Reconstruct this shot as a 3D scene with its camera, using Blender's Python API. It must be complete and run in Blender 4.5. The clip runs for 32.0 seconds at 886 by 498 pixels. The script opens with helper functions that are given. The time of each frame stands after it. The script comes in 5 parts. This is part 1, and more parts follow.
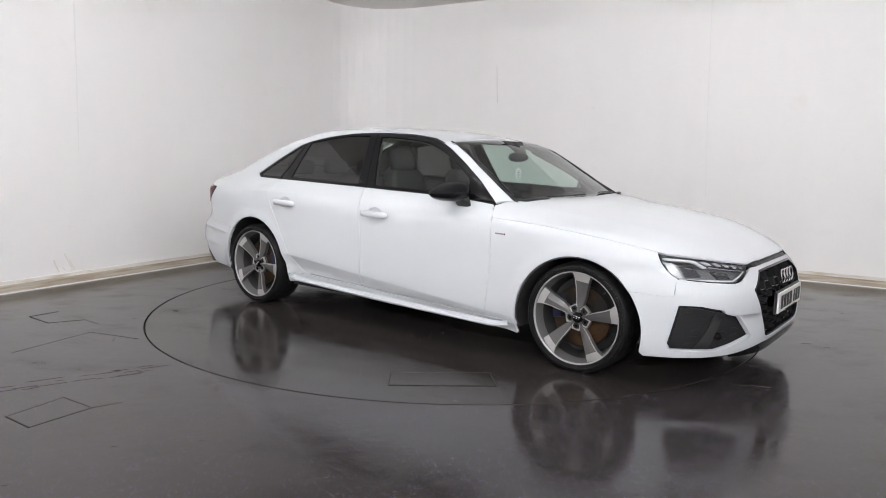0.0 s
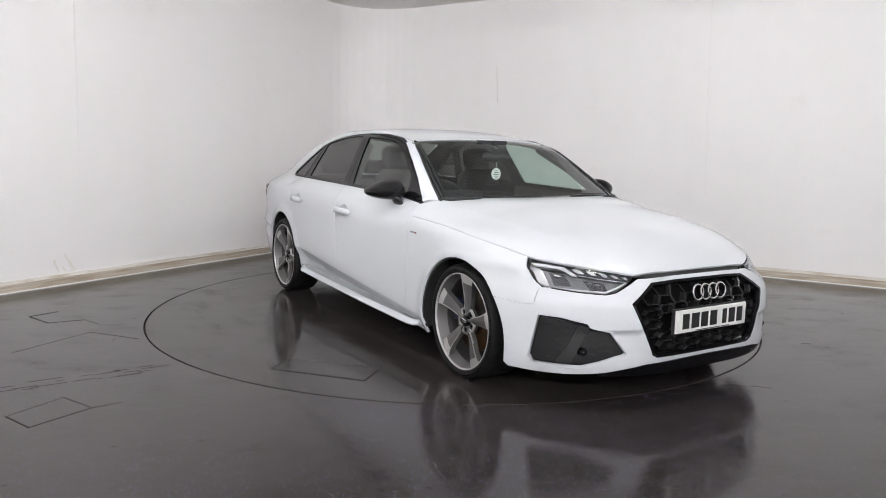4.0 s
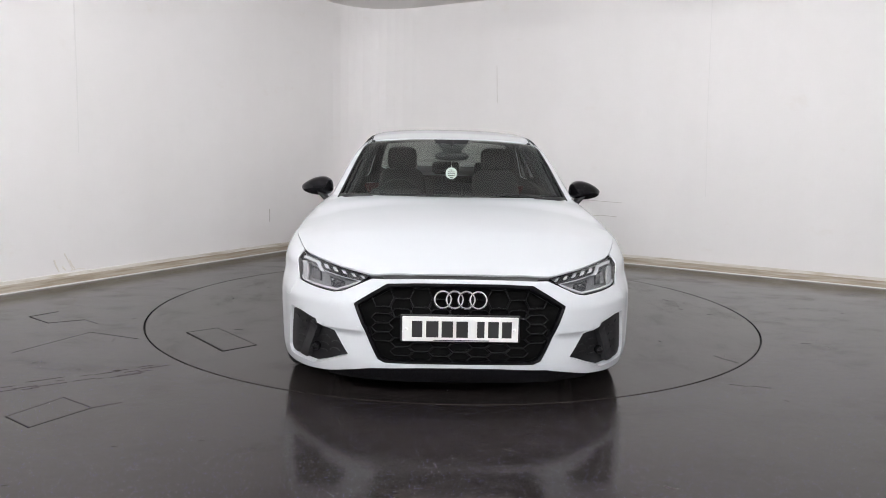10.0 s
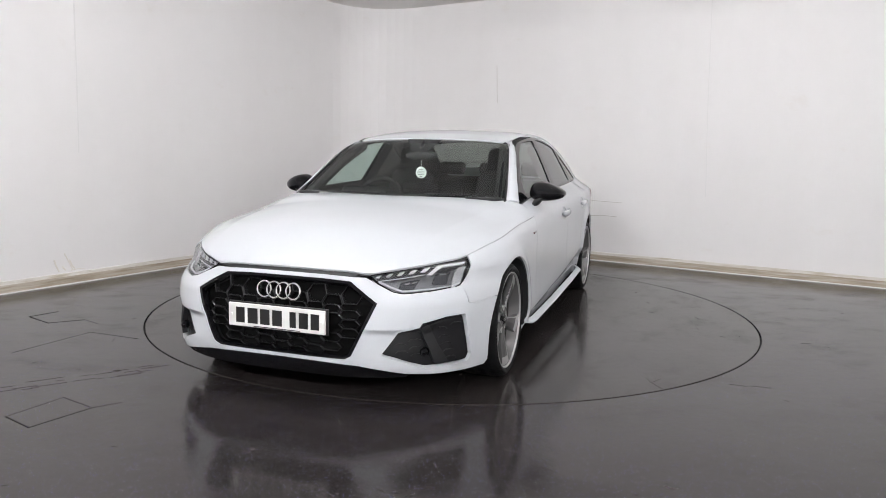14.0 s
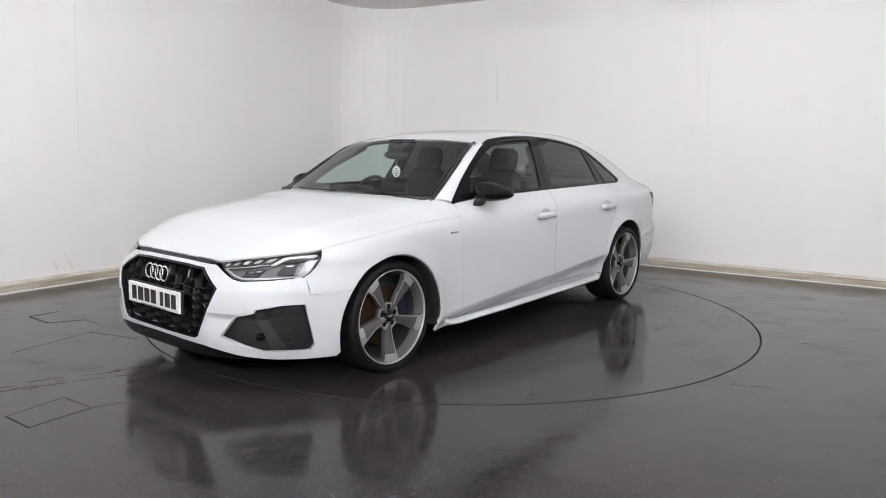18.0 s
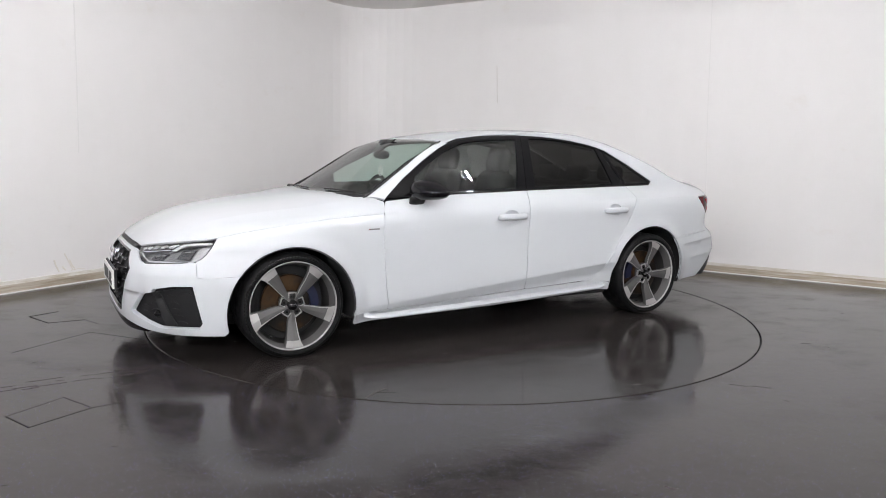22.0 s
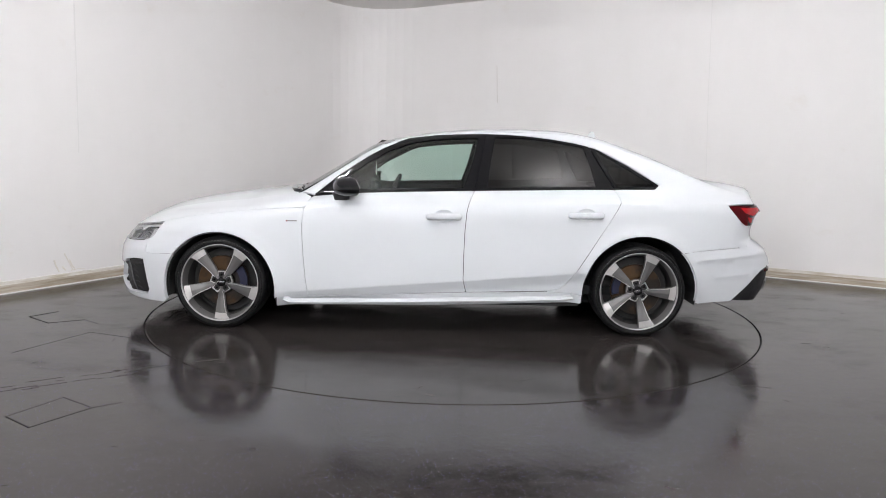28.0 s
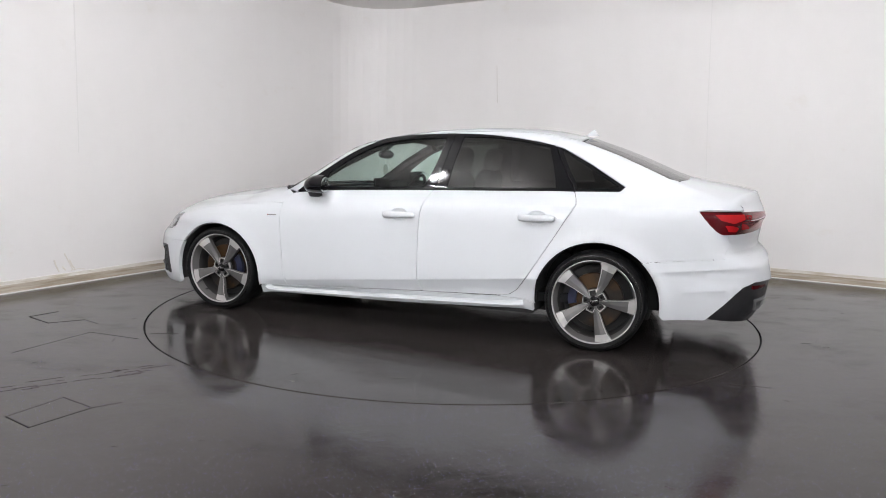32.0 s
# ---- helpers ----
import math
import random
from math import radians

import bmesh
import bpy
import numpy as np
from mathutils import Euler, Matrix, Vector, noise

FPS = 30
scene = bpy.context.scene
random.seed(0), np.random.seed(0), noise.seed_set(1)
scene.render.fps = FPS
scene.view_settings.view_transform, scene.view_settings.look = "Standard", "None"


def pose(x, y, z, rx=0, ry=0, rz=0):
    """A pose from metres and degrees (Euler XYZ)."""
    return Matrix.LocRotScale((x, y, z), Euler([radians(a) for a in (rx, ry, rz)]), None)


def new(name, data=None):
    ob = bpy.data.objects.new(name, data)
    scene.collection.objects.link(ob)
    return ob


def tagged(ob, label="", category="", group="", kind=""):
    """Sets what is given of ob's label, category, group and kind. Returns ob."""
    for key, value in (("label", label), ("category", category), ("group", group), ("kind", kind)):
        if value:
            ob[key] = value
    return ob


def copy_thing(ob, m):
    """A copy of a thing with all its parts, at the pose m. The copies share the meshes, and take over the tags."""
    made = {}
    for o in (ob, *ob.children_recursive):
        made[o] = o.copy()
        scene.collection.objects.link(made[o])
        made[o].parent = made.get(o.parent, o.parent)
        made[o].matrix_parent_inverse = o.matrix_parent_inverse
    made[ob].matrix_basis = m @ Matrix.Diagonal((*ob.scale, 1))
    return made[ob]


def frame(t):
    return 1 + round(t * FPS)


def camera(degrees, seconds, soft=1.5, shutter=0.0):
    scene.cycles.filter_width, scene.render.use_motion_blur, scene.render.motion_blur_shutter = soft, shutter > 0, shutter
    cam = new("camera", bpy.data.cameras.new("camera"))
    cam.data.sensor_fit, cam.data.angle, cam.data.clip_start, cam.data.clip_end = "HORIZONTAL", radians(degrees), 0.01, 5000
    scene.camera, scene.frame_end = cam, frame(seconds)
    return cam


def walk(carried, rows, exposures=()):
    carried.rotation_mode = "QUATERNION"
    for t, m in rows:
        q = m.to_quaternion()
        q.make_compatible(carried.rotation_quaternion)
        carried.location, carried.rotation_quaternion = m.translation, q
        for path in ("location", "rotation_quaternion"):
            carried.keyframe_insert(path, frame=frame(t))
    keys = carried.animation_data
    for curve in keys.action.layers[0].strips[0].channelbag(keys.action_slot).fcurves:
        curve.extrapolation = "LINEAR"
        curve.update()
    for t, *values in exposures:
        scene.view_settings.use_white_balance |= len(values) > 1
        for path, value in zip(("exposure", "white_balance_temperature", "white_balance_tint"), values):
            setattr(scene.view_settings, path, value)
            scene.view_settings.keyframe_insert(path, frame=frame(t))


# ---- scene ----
# ---- camera: a fixed tripod shot ----
cam = camera(63.32, 32.0, soft=0.95)
CAM = pose(0, -5.604, 1.203, 90 - 7.555, 0, 0.774) @ pose(0, 0, 0, 0, 0, 1.11)
walk(cam, [(0, CAM), (32, CAM)])
scene.view_settings.exposure = 0.0

# ---- light: a windowless studio, lit by its own ceiling floodlights and an added upward fill ----
world = bpy.data.worlds.new("studio_world")
world.use_nodes = True
world.node_tree.nodes["Background"].inputs["Color"].default_value = (0.9, 0.92, 1.0, 1)
world.node_tree.nodes["Background"].inputs["Strength"].default_value = 0.02
scene.world = world
NEAR_POWER = 600.0
FAR_POWER = 3600.0
# added fill: brightens the ceiling so that it evens out the walls
CEILING_FILL_POWER = 25.0


# ---- materials ----
def material(name, color, rough=0.5, metal=0.0, coat=0.0, spec=0.5):
    m = bpy.data.materials.new(name)
    m.use_nodes = True
    b = m.node_tree.nodes["Principled BSDF"]
    b.inputs["Base Color"].default_value = (*color, 1)
    b.inputs["Roughness"].default_value = rough
    b.inputs["Metallic"].default_value = metal
    b.inputs["Coat Weight"].default_value = coat
    b.inputs["Coat Roughness"].default_value = 0.03
    b.inputs["Specular IOR Level"].default_value = spec
    return m


def nodes_of(m):
    t = m.node_tree
    return t, t.nodes["Principled BSDF"], t.nodes, t.links


def noise_node(t, scale, detail=4.0, rough=0.55, coords="Object", stretch=(1, 1, 1)):
    tc = t.nodes.new("ShaderNodeTexCoord")
    mp = t.nodes.new("ShaderNodeMapping")
    mp.inputs["Scale"].default_value = stretch
    n = t.nodes.new("ShaderNodeTexNoise")
    n.inputs["Scale"].default_value = scale
    n.inputs["Detail"].default_value = detail
    n.inputs["Roughness"].default_value = rough
    t.links.new(tc.outputs[coords], mp.inputs["Vector"])
    t.links.new(mp.outputs["Vector"], n.inputs["Vector"])
    return n


def ramp_node(t, source, *stops):
    r = t.nodes.new("ShaderNodeValToRGB")
    e = r.color_ramp.elements
    while len(e) < len(stops):
        e.new(0.5)
    for el, (pos, c) in zip(e, stops):
        el.position = pos
        el.color = (*c, 1) if isinstance(c, tuple) else (c, c, c, 1)
    t.links.new(source, r.inputs["Fac"])
    return r


def mix_node(t, mode, fac, a, b):
    n = t.nodes.new("ShaderNodeMix")
    n.data_type, n.blend_type = "RGBA", mode
    for sock, v in ((n.inputs[0], fac), (n.inputs[6], a), (n.inputs[7], b)):
        if isinstance(v, (int, float)):
            sock.default_value = v
        elif isinstance(v, tuple):
            sock.default_value = (*v, 1)
        else:
            t.links.new(v, sock)
    return n.outputs[2]


def bump_node(t, source, strength, dist):
    n = t.nodes.new("ShaderNodeBump")
    n.inputs["Strength"].default_value = strength
    n.inputs["Distance"].default_value = dist
    t.links.new(source, n.inputs["Height"])
    return n.outputs["Normal"]


def glass_material(name, tint, ior=1.5):
    m = bpy.data.materials.new(name)
    m.use_nodes = True
    t = m.node_tree
    t.nodes.clear()
    out = t.nodes.new("ShaderNodeOutputMaterial")
    mix = t.nodes.new("ShaderNodeMixShader")
    clear = t.nodes.new("ShaderNodeBsdfTransparent")
    gloss = t.nodes.new("ShaderNodeBsdfGlossy")
    # reflection alike from both sides of the pane: weak head-on, strong at a glance
    rim = t.nodes.new("ShaderNodeLayerWeight")
    rim.inputs["Blend"].default_value = 0.5
    power = t.nodes.new("ShaderNodeMath")
    power.operation = "POWER"
    power.inputs[1].default_value = 4.5
    t.links.new(rim.outputs["Facing"], power.inputs[0])
    fres = t.nodes.new("ShaderNodeMath")
    fres.operation = "MULTIPLY_ADD"
    head_on = ((ior - 1) / (ior + 1)) ** 2 * 1.9
    fres.inputs[1].default_value = 1 - head_on
    fres.inputs[2].default_value = head_on
    t.links.new(power.outputs[0], fres.inputs[0])
    gloss.inputs["Roughness"].default_value = 0.0
    clear.inputs["Color"].default_value = (*tint, 1)
    t.links.new(fres.outputs[0], mix.inputs[0])
    t.links.new(clear.outputs[0], mix.inputs[1])
    t.links.new(gloss.outputs[0], mix.inputs[2])
    t.links.new(mix.outputs[0], out.inputs["Surface"])
    return m


def glow_material(name, color, strength):
    m = material(name, (0.8, 0.8, 0.8), 0.4)
    b = m.node_tree.nodes["Principled BSDF"]
    b.inputs["Emission Color"].default_value = (*color, 1)
    b.inputs["Emission Strength"].default_value = strength
    return m


PAINT = material("white_paint", (0.566, 0.588, 0.612), 0.50, coat=0.8, spec=0.2)
BLACK_GLOSS = material("black_gloss", (0.006, 0.006, 0.007), 0.06, spec=0.24)
BLACK_PLASTIC = material("black_plastic", (0.014, 0.014, 0.0155), 0.45)
DARK_INSIDE = material("dark_cavity", (0.018, 0.018, 0.018), 0.9)
TRIM_FABRIC = material("dark_trim", (0.012, 0.0125, 0.0132), 0.8, spec=0.15)
CHROME = material("chrome", (0.78, 0.78, 0.80), 0.10, metal=1.0)
SATIN = material("satin_silver", (0.55, 0.55, 0.56), 0.32, metal=1.0)
RUBBER = material("tyre_rubber", (0.007, 0.007, 0.0075), 0.55, spec=0.16)
ALLOY = material("polished_alloy", (0.46, 0.455, 0.45), 0.36, metal=0.5)
ALLOY_DARK = material("grey_alloy", (0.125, 0.123, 0.122), 0.40, metal=0.5)
RIM_GREY = material("grey_rim", (0.145, 0.142, 0.140), 0.42, metal=0.4)
BARREL = material("dark_barrel", (0.045, 0.043, 0.042), 0.5, metal=0.5)
DISC = material("rusty_shaded_disc", (0.16, 0.10, 0.06), 0.5, metal=0.5)
CALIPER = material("blue_caliper", (0.007, 0.010, 0.034), 0.35)
RED_LENS = material("red_lens", (0.40, 0.008, 0.012), 0.10, coat=0.2, spec=0.25)
RED_MID = material("middle_red_lens", (0.20, 0.006, 0.009), 0.10, spec=0.25)
RED_DARK = material("dark_red_lens", (0.07, 0.004, 0.006), 0.10, spec=0.25)
LAMP_CLEAR = material("lamp_reflector", (0.50, 0.51, 0.53), 0.22, metal=0.85)
LAMP_GREY = material("lamp_housing", (0.17, 0.173, 0.18), 0.30)
LAMP_DARK = material("dark_lamp_mask", (0.030, 0.030, 0.033), 0.3)
BULB_GLASS = material("dark_bulb_glass", (0.06, 0.062, 0.068), 0.04, coat=0.6)
LAMP_WHITE = material("white_reflector", (0.50, 0.505, 0.515), 0.25, metal=0.3)
GAP_GREY = material("shut_line", (0.06, 0.06, 0.063), 0.8)
GRILLE_BLACK = material("grille_black", (0.020, 0.020, 0.021), 0.20, spec=0.5)
# darker copy of the black plastic, with the intake's shade in its colour
POCKET_SHADE = material("shaded_pocket_black", (0.008, 0.008, 0.009), 0.5, spec=0.35)
# the shade deep inside the grille, put into a near-black colour
GRILLE_SHADE = material("grille_shade", (0.003, 0.003, 0.003), 0.8, spec=0.1)
DRL_WHITE = material("light_guide", (0.60, 0.61, 0.63), 0.25)
PLATE_WHITE = material("plate_white", (0.80, 0.80, 0.78), 0.35)
INK = material("black_ink", (0.01, 0.01, 0.01), 0.5)
TAG_WHITE = material("tag_card", (0.80, 0.84, 0.80), 0.6)
GLASS_CLEAR = glass_material("clear_glass", (0.78, 0.87, 0.83), 1.62)
GLASS_SIDE = glass_material("green_side_glass", (0.73, 0.87, 0.81), 1.56)
GLASS_DARK = glass_material("privacy_glass", (0.085, 0.084, 0.08), 1.50)
GLASS_REAR = glass_material("rear_glass", (0.33, 0.335, 0.32), 1.42)
LENS_CLEAR = glass_material("clear_lens", (0.93, 0.94, 0.95), 1.45)
BADGE_GREY = material("badge_grey", (0.20, 0.20, 0.205), 0.35, metal=0.6)
MIRROR = material("mirror_glass", (0.85, 0.87, 0.88), 0.02, metal=1.0)


def wear_paint(m):
    t, b, n, l = nodes_of(m)
    fine = noise_node(t, 3.0, 3)
    l.new(ramp_node(t, fine.outputs["Fac"], (0.3, 0.46), (0.75, 0.58)).outputs["Color"], b.inputs["Roughness"])


wear_paint(PAINT)
for mat_, lo, hi in ((BLACK_PLASTIC, 0.36, 0.58), (RUBBER, 0.45, 0.75), (TRIM_FABRIC, 0.65, 0.9), (BLACK_GLOSS, 0.03, 0.08)):
    t_, b_, n_, l_ = nodes_of(mat_)
    l_.new(ramp_node(t_, noise_node(t_, 26.0, 5).outputs["Fac"], (0.3, lo), (0.7, hi)).outputs["Color"], b_.inputs["Roughness"])


def shaded_rust(m):
    t, b, n, l = nodes_of(m)
    # patchy rust, all tones lowered to hold the shade behind the spokes
    s = noise_node(t, 7.0, 6)
    l.new(ramp_node(t, s.outputs["Fac"], (0.38, (0.012, 0.011, 0.010)), (0.5, (0.022, 0.015, 0.010)), (0.62, (0.060, 0.030, 0.010))).outputs["Color"], b.inputs["Base Color"])


shaded_rust(DISC)


def floor_material(name, base, share=0.32, size=88.0):
    # dark resin floor with pale and violet flecks, worn smooth in patches
    m = material(name, base, 0.22, spec=0.30)
    t, b, n, l = nodes_of(m)
    tc = n.new("ShaderNodeTexCoord")
    vor = n.new("ShaderNodeTexVoronoi")
    vor.inputs["Scale"].default_value = size
    l.new(tc.outputs["Object"], vor.inputs["Vector"])
    dot = ramp_node(t, vor.outputs["Distance"], (0.0, 1.0), (0.11, 1.0), (0.18, 0.0))
    sep = n.new("ShaderNodeSeparateColor")
    l.new(vor.outputs["Color"], sep.inputs[0])
    keep = ramp_node(t, sep.outputs[0], (share, 0.0), (share + 0.04, 1.0))
    hue = ramp_node(t, sep.outputs[1], (0.0, (0.80, 0.80, 0.86)), (0.12, (0.46, 0.46, 0.56)), (0.34, (0.20, 0.18, 0.50)), (1.0, (0.32, 0.30, 0.64)))
    mask = mix_node(t, "MULTIPLY", 1.0, dot.outputs["Color"], keep.outputs["Color"])
    big = noise_node(t, 0.8, 6, 0.6)
    small = noise_node(t, 9.0, 5, 0.6)
    tone = ramp_node(t, big.outputs["Fac"], (0.3, tuple(c * 0.85 for c in base)), (0.7, tuple(c * 1.18 for c in base)))
    grain = ramp_node(t, small.outputs["Fac"], (0.3, 0.85), (0.7, 1.12))
    ground = mix_node(t, "MULTIPLY", 1.0, tone.outputs["Color"], grain.outputs["Color"])
    l.new(mix_node(t, "MIX", mask, ground, hue.outputs["Color"]), b.inputs["Base Color"])
    scuff = noise_node(t, 2.3, 7, 0.65, stretch=(1, 1.6, 1))
    l.new(ramp_node(t, scuff.outputs["Fac"], (0.34, 0.07), (0.52, 0.15), (0.70, 0.29)).outputs["Color"], b.inputs["Roughness"])
    l.new(bump_node(t, noise_node(t, 17.0, 5).outputs["Fac"], 0.13, 0.004), b.inputs["Normal"])
    return m


FLOOR = floor_material("resin_floor", (0.0340, 0.0292, 0.0290))
FLOOR_DISC = floor_material("turntable_resin", (0.031, 0.0265, 0.0255), 0.955)


def wall_material():
    m = material("white_wall", (0.85, 0.84, 0.83), 0.55)
    t, b, n, l = nodes_of(m)
    streak = noise_node(t, 1.6, 6, 0.6, stretch=(1, 1, 0.12))
    blot = noise_node(t, 5.0, 6, 0.6)
    a = ramp_node(t, streak.outputs["Fac"], (0.3, (0.835, 0.819, 0.811)), (0.7, (0.855, 0.842, 0.836)))
    c = ramp_node(t, blot.outputs["Fac"], (0.25, 0.985), (0.6, 1.0))
    # brownish tyre-height smears with soft edges
    dirt = noise_node(t, 2.2, 6, 0.7, stretch=(1, 1, 1.6))
    d = ramp_node(t, dirt.outputs["Fac"], (0.62, (1.0, 1.0, 1.0)), (0.76, (0.965, 0.95, 0.93)))
    base = mix_node(t, "MULTIPLY", 1.0, a.outputs["Color"], c.outputs["Color"])
    l.new(mix_node(t, "MULTIPLY", 1.0, base, d.outputs["Color"]), b.inputs["Base Color"])
    l.new(bump_node(t, noise_node(t, 1.3, 3).outputs["Fac"], 0.12, 0.05), b.inputs["Normal"])
    return m


WALL = wall_material()
CEILING = material("ceiling_paint", (0.82, 0.80, 0.78), 0.8)


def skirting_material():
    m = material("scuffed_skirting", (0.55, 0.50, 0.42), 0.55)
    t, b, n, l = nodes_of(m)
    s = noise_node(t, 4.0, 7, 0.62, stretch=(0.5, 0.5, 9))
    l.new(ramp_node(t, s.outputs["Fac"], (0.28, (0.27, 0.22, 0.16)), (0.47, (0.42, 0.36, 0.28)), (0.68, (0.60, 0.55, 0.47))).outputs["Color"], b.inputs["Base Color"])
    return m


SKIRTING = skirting_material()
SKIRTING_TOP = material("worn_white_edge", (0.72, 0.69, 0.63), 0.5)
t_, b_, n_, l_ = nodes_of(SKIRTING_TOP)
l_.new(ramp_node(t_, noise_node(t_, 6.0, 6, 0.6, stretch=(0.6, 0.6, 5)).outputs["Fac"], (0.32, (0.55, 0.49, 0.40)), (0.52, (0.74, 0.71, 0.66))).outputs["Color"], b_.inputs["Base Color"])
SKIRTING_EDGE = material("white_skirting_edge", (0.78, 0.77, 0.75), 0.5)
LAMP_GLOW = glow_material("floodlight_glow", (0.988, 0.981, 1.006), NEAR_POWER)
FLOOD_GLOW = glow_material("strong_floodlight_glow", (0.988, 0.981, 1.006), FAR_POWER)
CEILING_FILL_GLOW = glow_material("ceiling_fill_glow", (0.97, 0.985, 1.0), CEILING_FILL_POWER)
LAMP_CASE = material("lamp_case", (0.35, 0.35, 0.36), 0.5, metal=0.4)


# ---- mesh helpers ----
def part(name, data, mat, parent=None, label="", smooth=False):
    """Links a bmesh or mesh as one object, under a parent if there is one."""
    if isinstance(data, bmesh.types.BMesh):
        me = bpy.data.meshes.new(name)
        bmesh.ops.recalc_face_normals(data, faces=data.faces)
        data.to_mesh(me)
        data.free()
    else:
        me = data
    if not me.materials:
        for one in mat if isinstance(mat, (list, tuple)) else (mat,):
            me.materials.append(one)
    if smooth:
        me.shade_smooth()
    ob = new(name, me)
    ob.parent = parent
    return tagged(ob, label)


def box(x0, x1, y0, y1, z0, z1, bevel=0.0, bm=None):
    bm = bm or bmesh.new()
    m = Matrix.Translation(((x0 + x1) / 2, (y0 + y1) / 2, (z0 + z1) / 2)) @ Matrix.Diagonal((abs(x1 - x0), abs(y1 - y0), abs(z1 - z0), 1))
    made = bmesh.ops.create_cube(bm, size=1, matrix=m)
    if bevel:
        edges = list({e for v in made["verts"] for e in v.link_edges})
        bmesh.ops.bevel(bm, geom=edges, offset=bevel, segments=3, profile=0.5, affect="EDGES")
    return bm


def lathe(profile, steps=64, axis="y", bm=None, close=False):
    """Turns (radius, height) pairs about an axis through the origin."""
    bm = bm or bmesh.new()
    rings = []
    for r, h in profile:
        ring = []
        for i in range(steps):
            a = 2 * math.pi * i / steps
            c, s = r * math.cos(a), r * math.sin(a)
            ring.append(bm.verts.new({"y": (c, h, s), "z": (c, s, h), "x": (h, c, s)}[axis]))
        rings.append(ring)
    pairs = list(zip(rings, rings[1:])) + ([(rings[-1], rings[0])] if close else [])
    for a, b in pairs:
        for i in range(steps):
            bm.faces.new((a[i], a[(i + 1) % steps], b[(i + 1) % steps], b[i]))
    return bm


def extrude_outline(points, depth, to3d, bevel=0.0):
    """A flat outline given thickness; to3d(u, v, w) places it."""
    bm = bmesh.new()
    a = [bm.verts.new(to3d(u, v, 0)) for u, v in points]
    b = [bm.verts.new(to3d(u, v, depth)) for u, v in points]
    bm.faces.new(a)
    bm.faces.new(b[::-1])
    for i in range(len(points)):
        j = (i + 1) % len(points)
        bm.faces.new((a[i], b[i], b[j], a[j]))
    if bevel:
        edges = [e for e in bm.edges if all(v in b for v in e.verts)]
        bmesh.ops.bevel(bm, geom=edges, offset=bevel, segments=2, profile=0.5, affect="EDGES")
    return bm


def sweep(points, profile, up=Vector((0, 0, 1)), closed=False, sizes=None):
    """Carries a closed profile of (side, up) pairs along a line of points."""
    bm = bmesh.new()
    pts = [Vector(p) for p in points]
    rings = []
    for i, p in enumerate(pts):
        if closed:
            d = pts[(i + 1) % len(pts)] - pts[i - 1]
        else:
            d = pts[min(i + 1, len(pts) - 1)] - pts[max(i - 1, 0)]
        d.normalize()
        s = d.cross(up).normalized()
        u = s.cross(d)
        k = sizes[i] if sizes else 1.0
        rings.append([bm.verts.new(p + (s * a + u * b) * k) for a, b in profile])
    n = len(profile)
    for a, b in list(zip(rings, rings[1:])) + ([(rings[-1], rings[0])] if closed else []):
        for i in range(n):
            bm.faces.new((a[i], a[(i + 1) % n], b[(i + 1) % n], b[i]))
    if not closed:
        bm.faces.new(rings[0][::-1])
        bm.faces.new(rings[-1])
    return bm


def round_profile(r, n=8, r2=None):
    return [(r * math.cos(2 * math.pi * i / n), (r2 or r) * math.sin(2 * math.pi * i / n)) for i in range(n)]


# ---- the room ----
CORNER = Vector((-1.23, 4.52))
LEFT_DIR = (Vector((-3.70, 0.02)) - CORNER).normalized()
RIGHT_DIR = (Vector((4.172, 1.259)) - CORNER).normalized()
LEFT_END, RIGHT_END = CORNER + LEFT_DIR * 11.5, CORNER + RIGHT_DIR * 12.5
FAR_END = LEFT_END + RIGHT_DIR * 12.5
HEIGHT = 3.085
ROUND = 0.9


def wall_line():
    # the two walls meet in a wide rounded corner
    cut = ROUND
    a, b = CORNER + LEFT_DIR * cut, CORNER + RIGHT_DIR * cut
    pts = [LEFT_END]
    for i in range(13):
        t = i / 12
        pts.append(a * (1 - t) ** 2 + CORNER * (2 * t * (1 - t)) + b * t * t)
    pts.append(RIGHT_END)
    return pts


def wall_strip(pts, z0, z1, thick, offset=0.0):
    """A wall of some thickness that follows a line of plan points."""
    bm = bmesh.new()
    out, inn = [], []
    mid = Vector((0.5, -1.0))
    for i, p in enumerate(pts):
        d = (pts[min(i + 1, len(pts) - 1)] - pts[max(i - 1, 0)]).normalized()
        n = Vector((-d.y, d.x))
        if n.dot(mid - p) > 0:
            n = -n
        out.append(p + n * (thick - offset))
        inn.append(p - n * offset)
    rows = []
    for q, z in ((inn, z0), (inn, z1), (out, z1), (out, z0)):
        rows.append([bm.verts.new((v.x, v.y, z)) for v in q])
    for r, s in zip(rows, rows[1:] + rows[:1]):
        for i in range(len(pts) - 1):
            bm.faces.new((r[i], r[i + 1], s[i + 1], s[i]))
    bm.faces.new([r[0] for r in rows])
    bm.faces.new([r[-1] for r in rows][::-1])
    return bm


DISC_R = 2.252


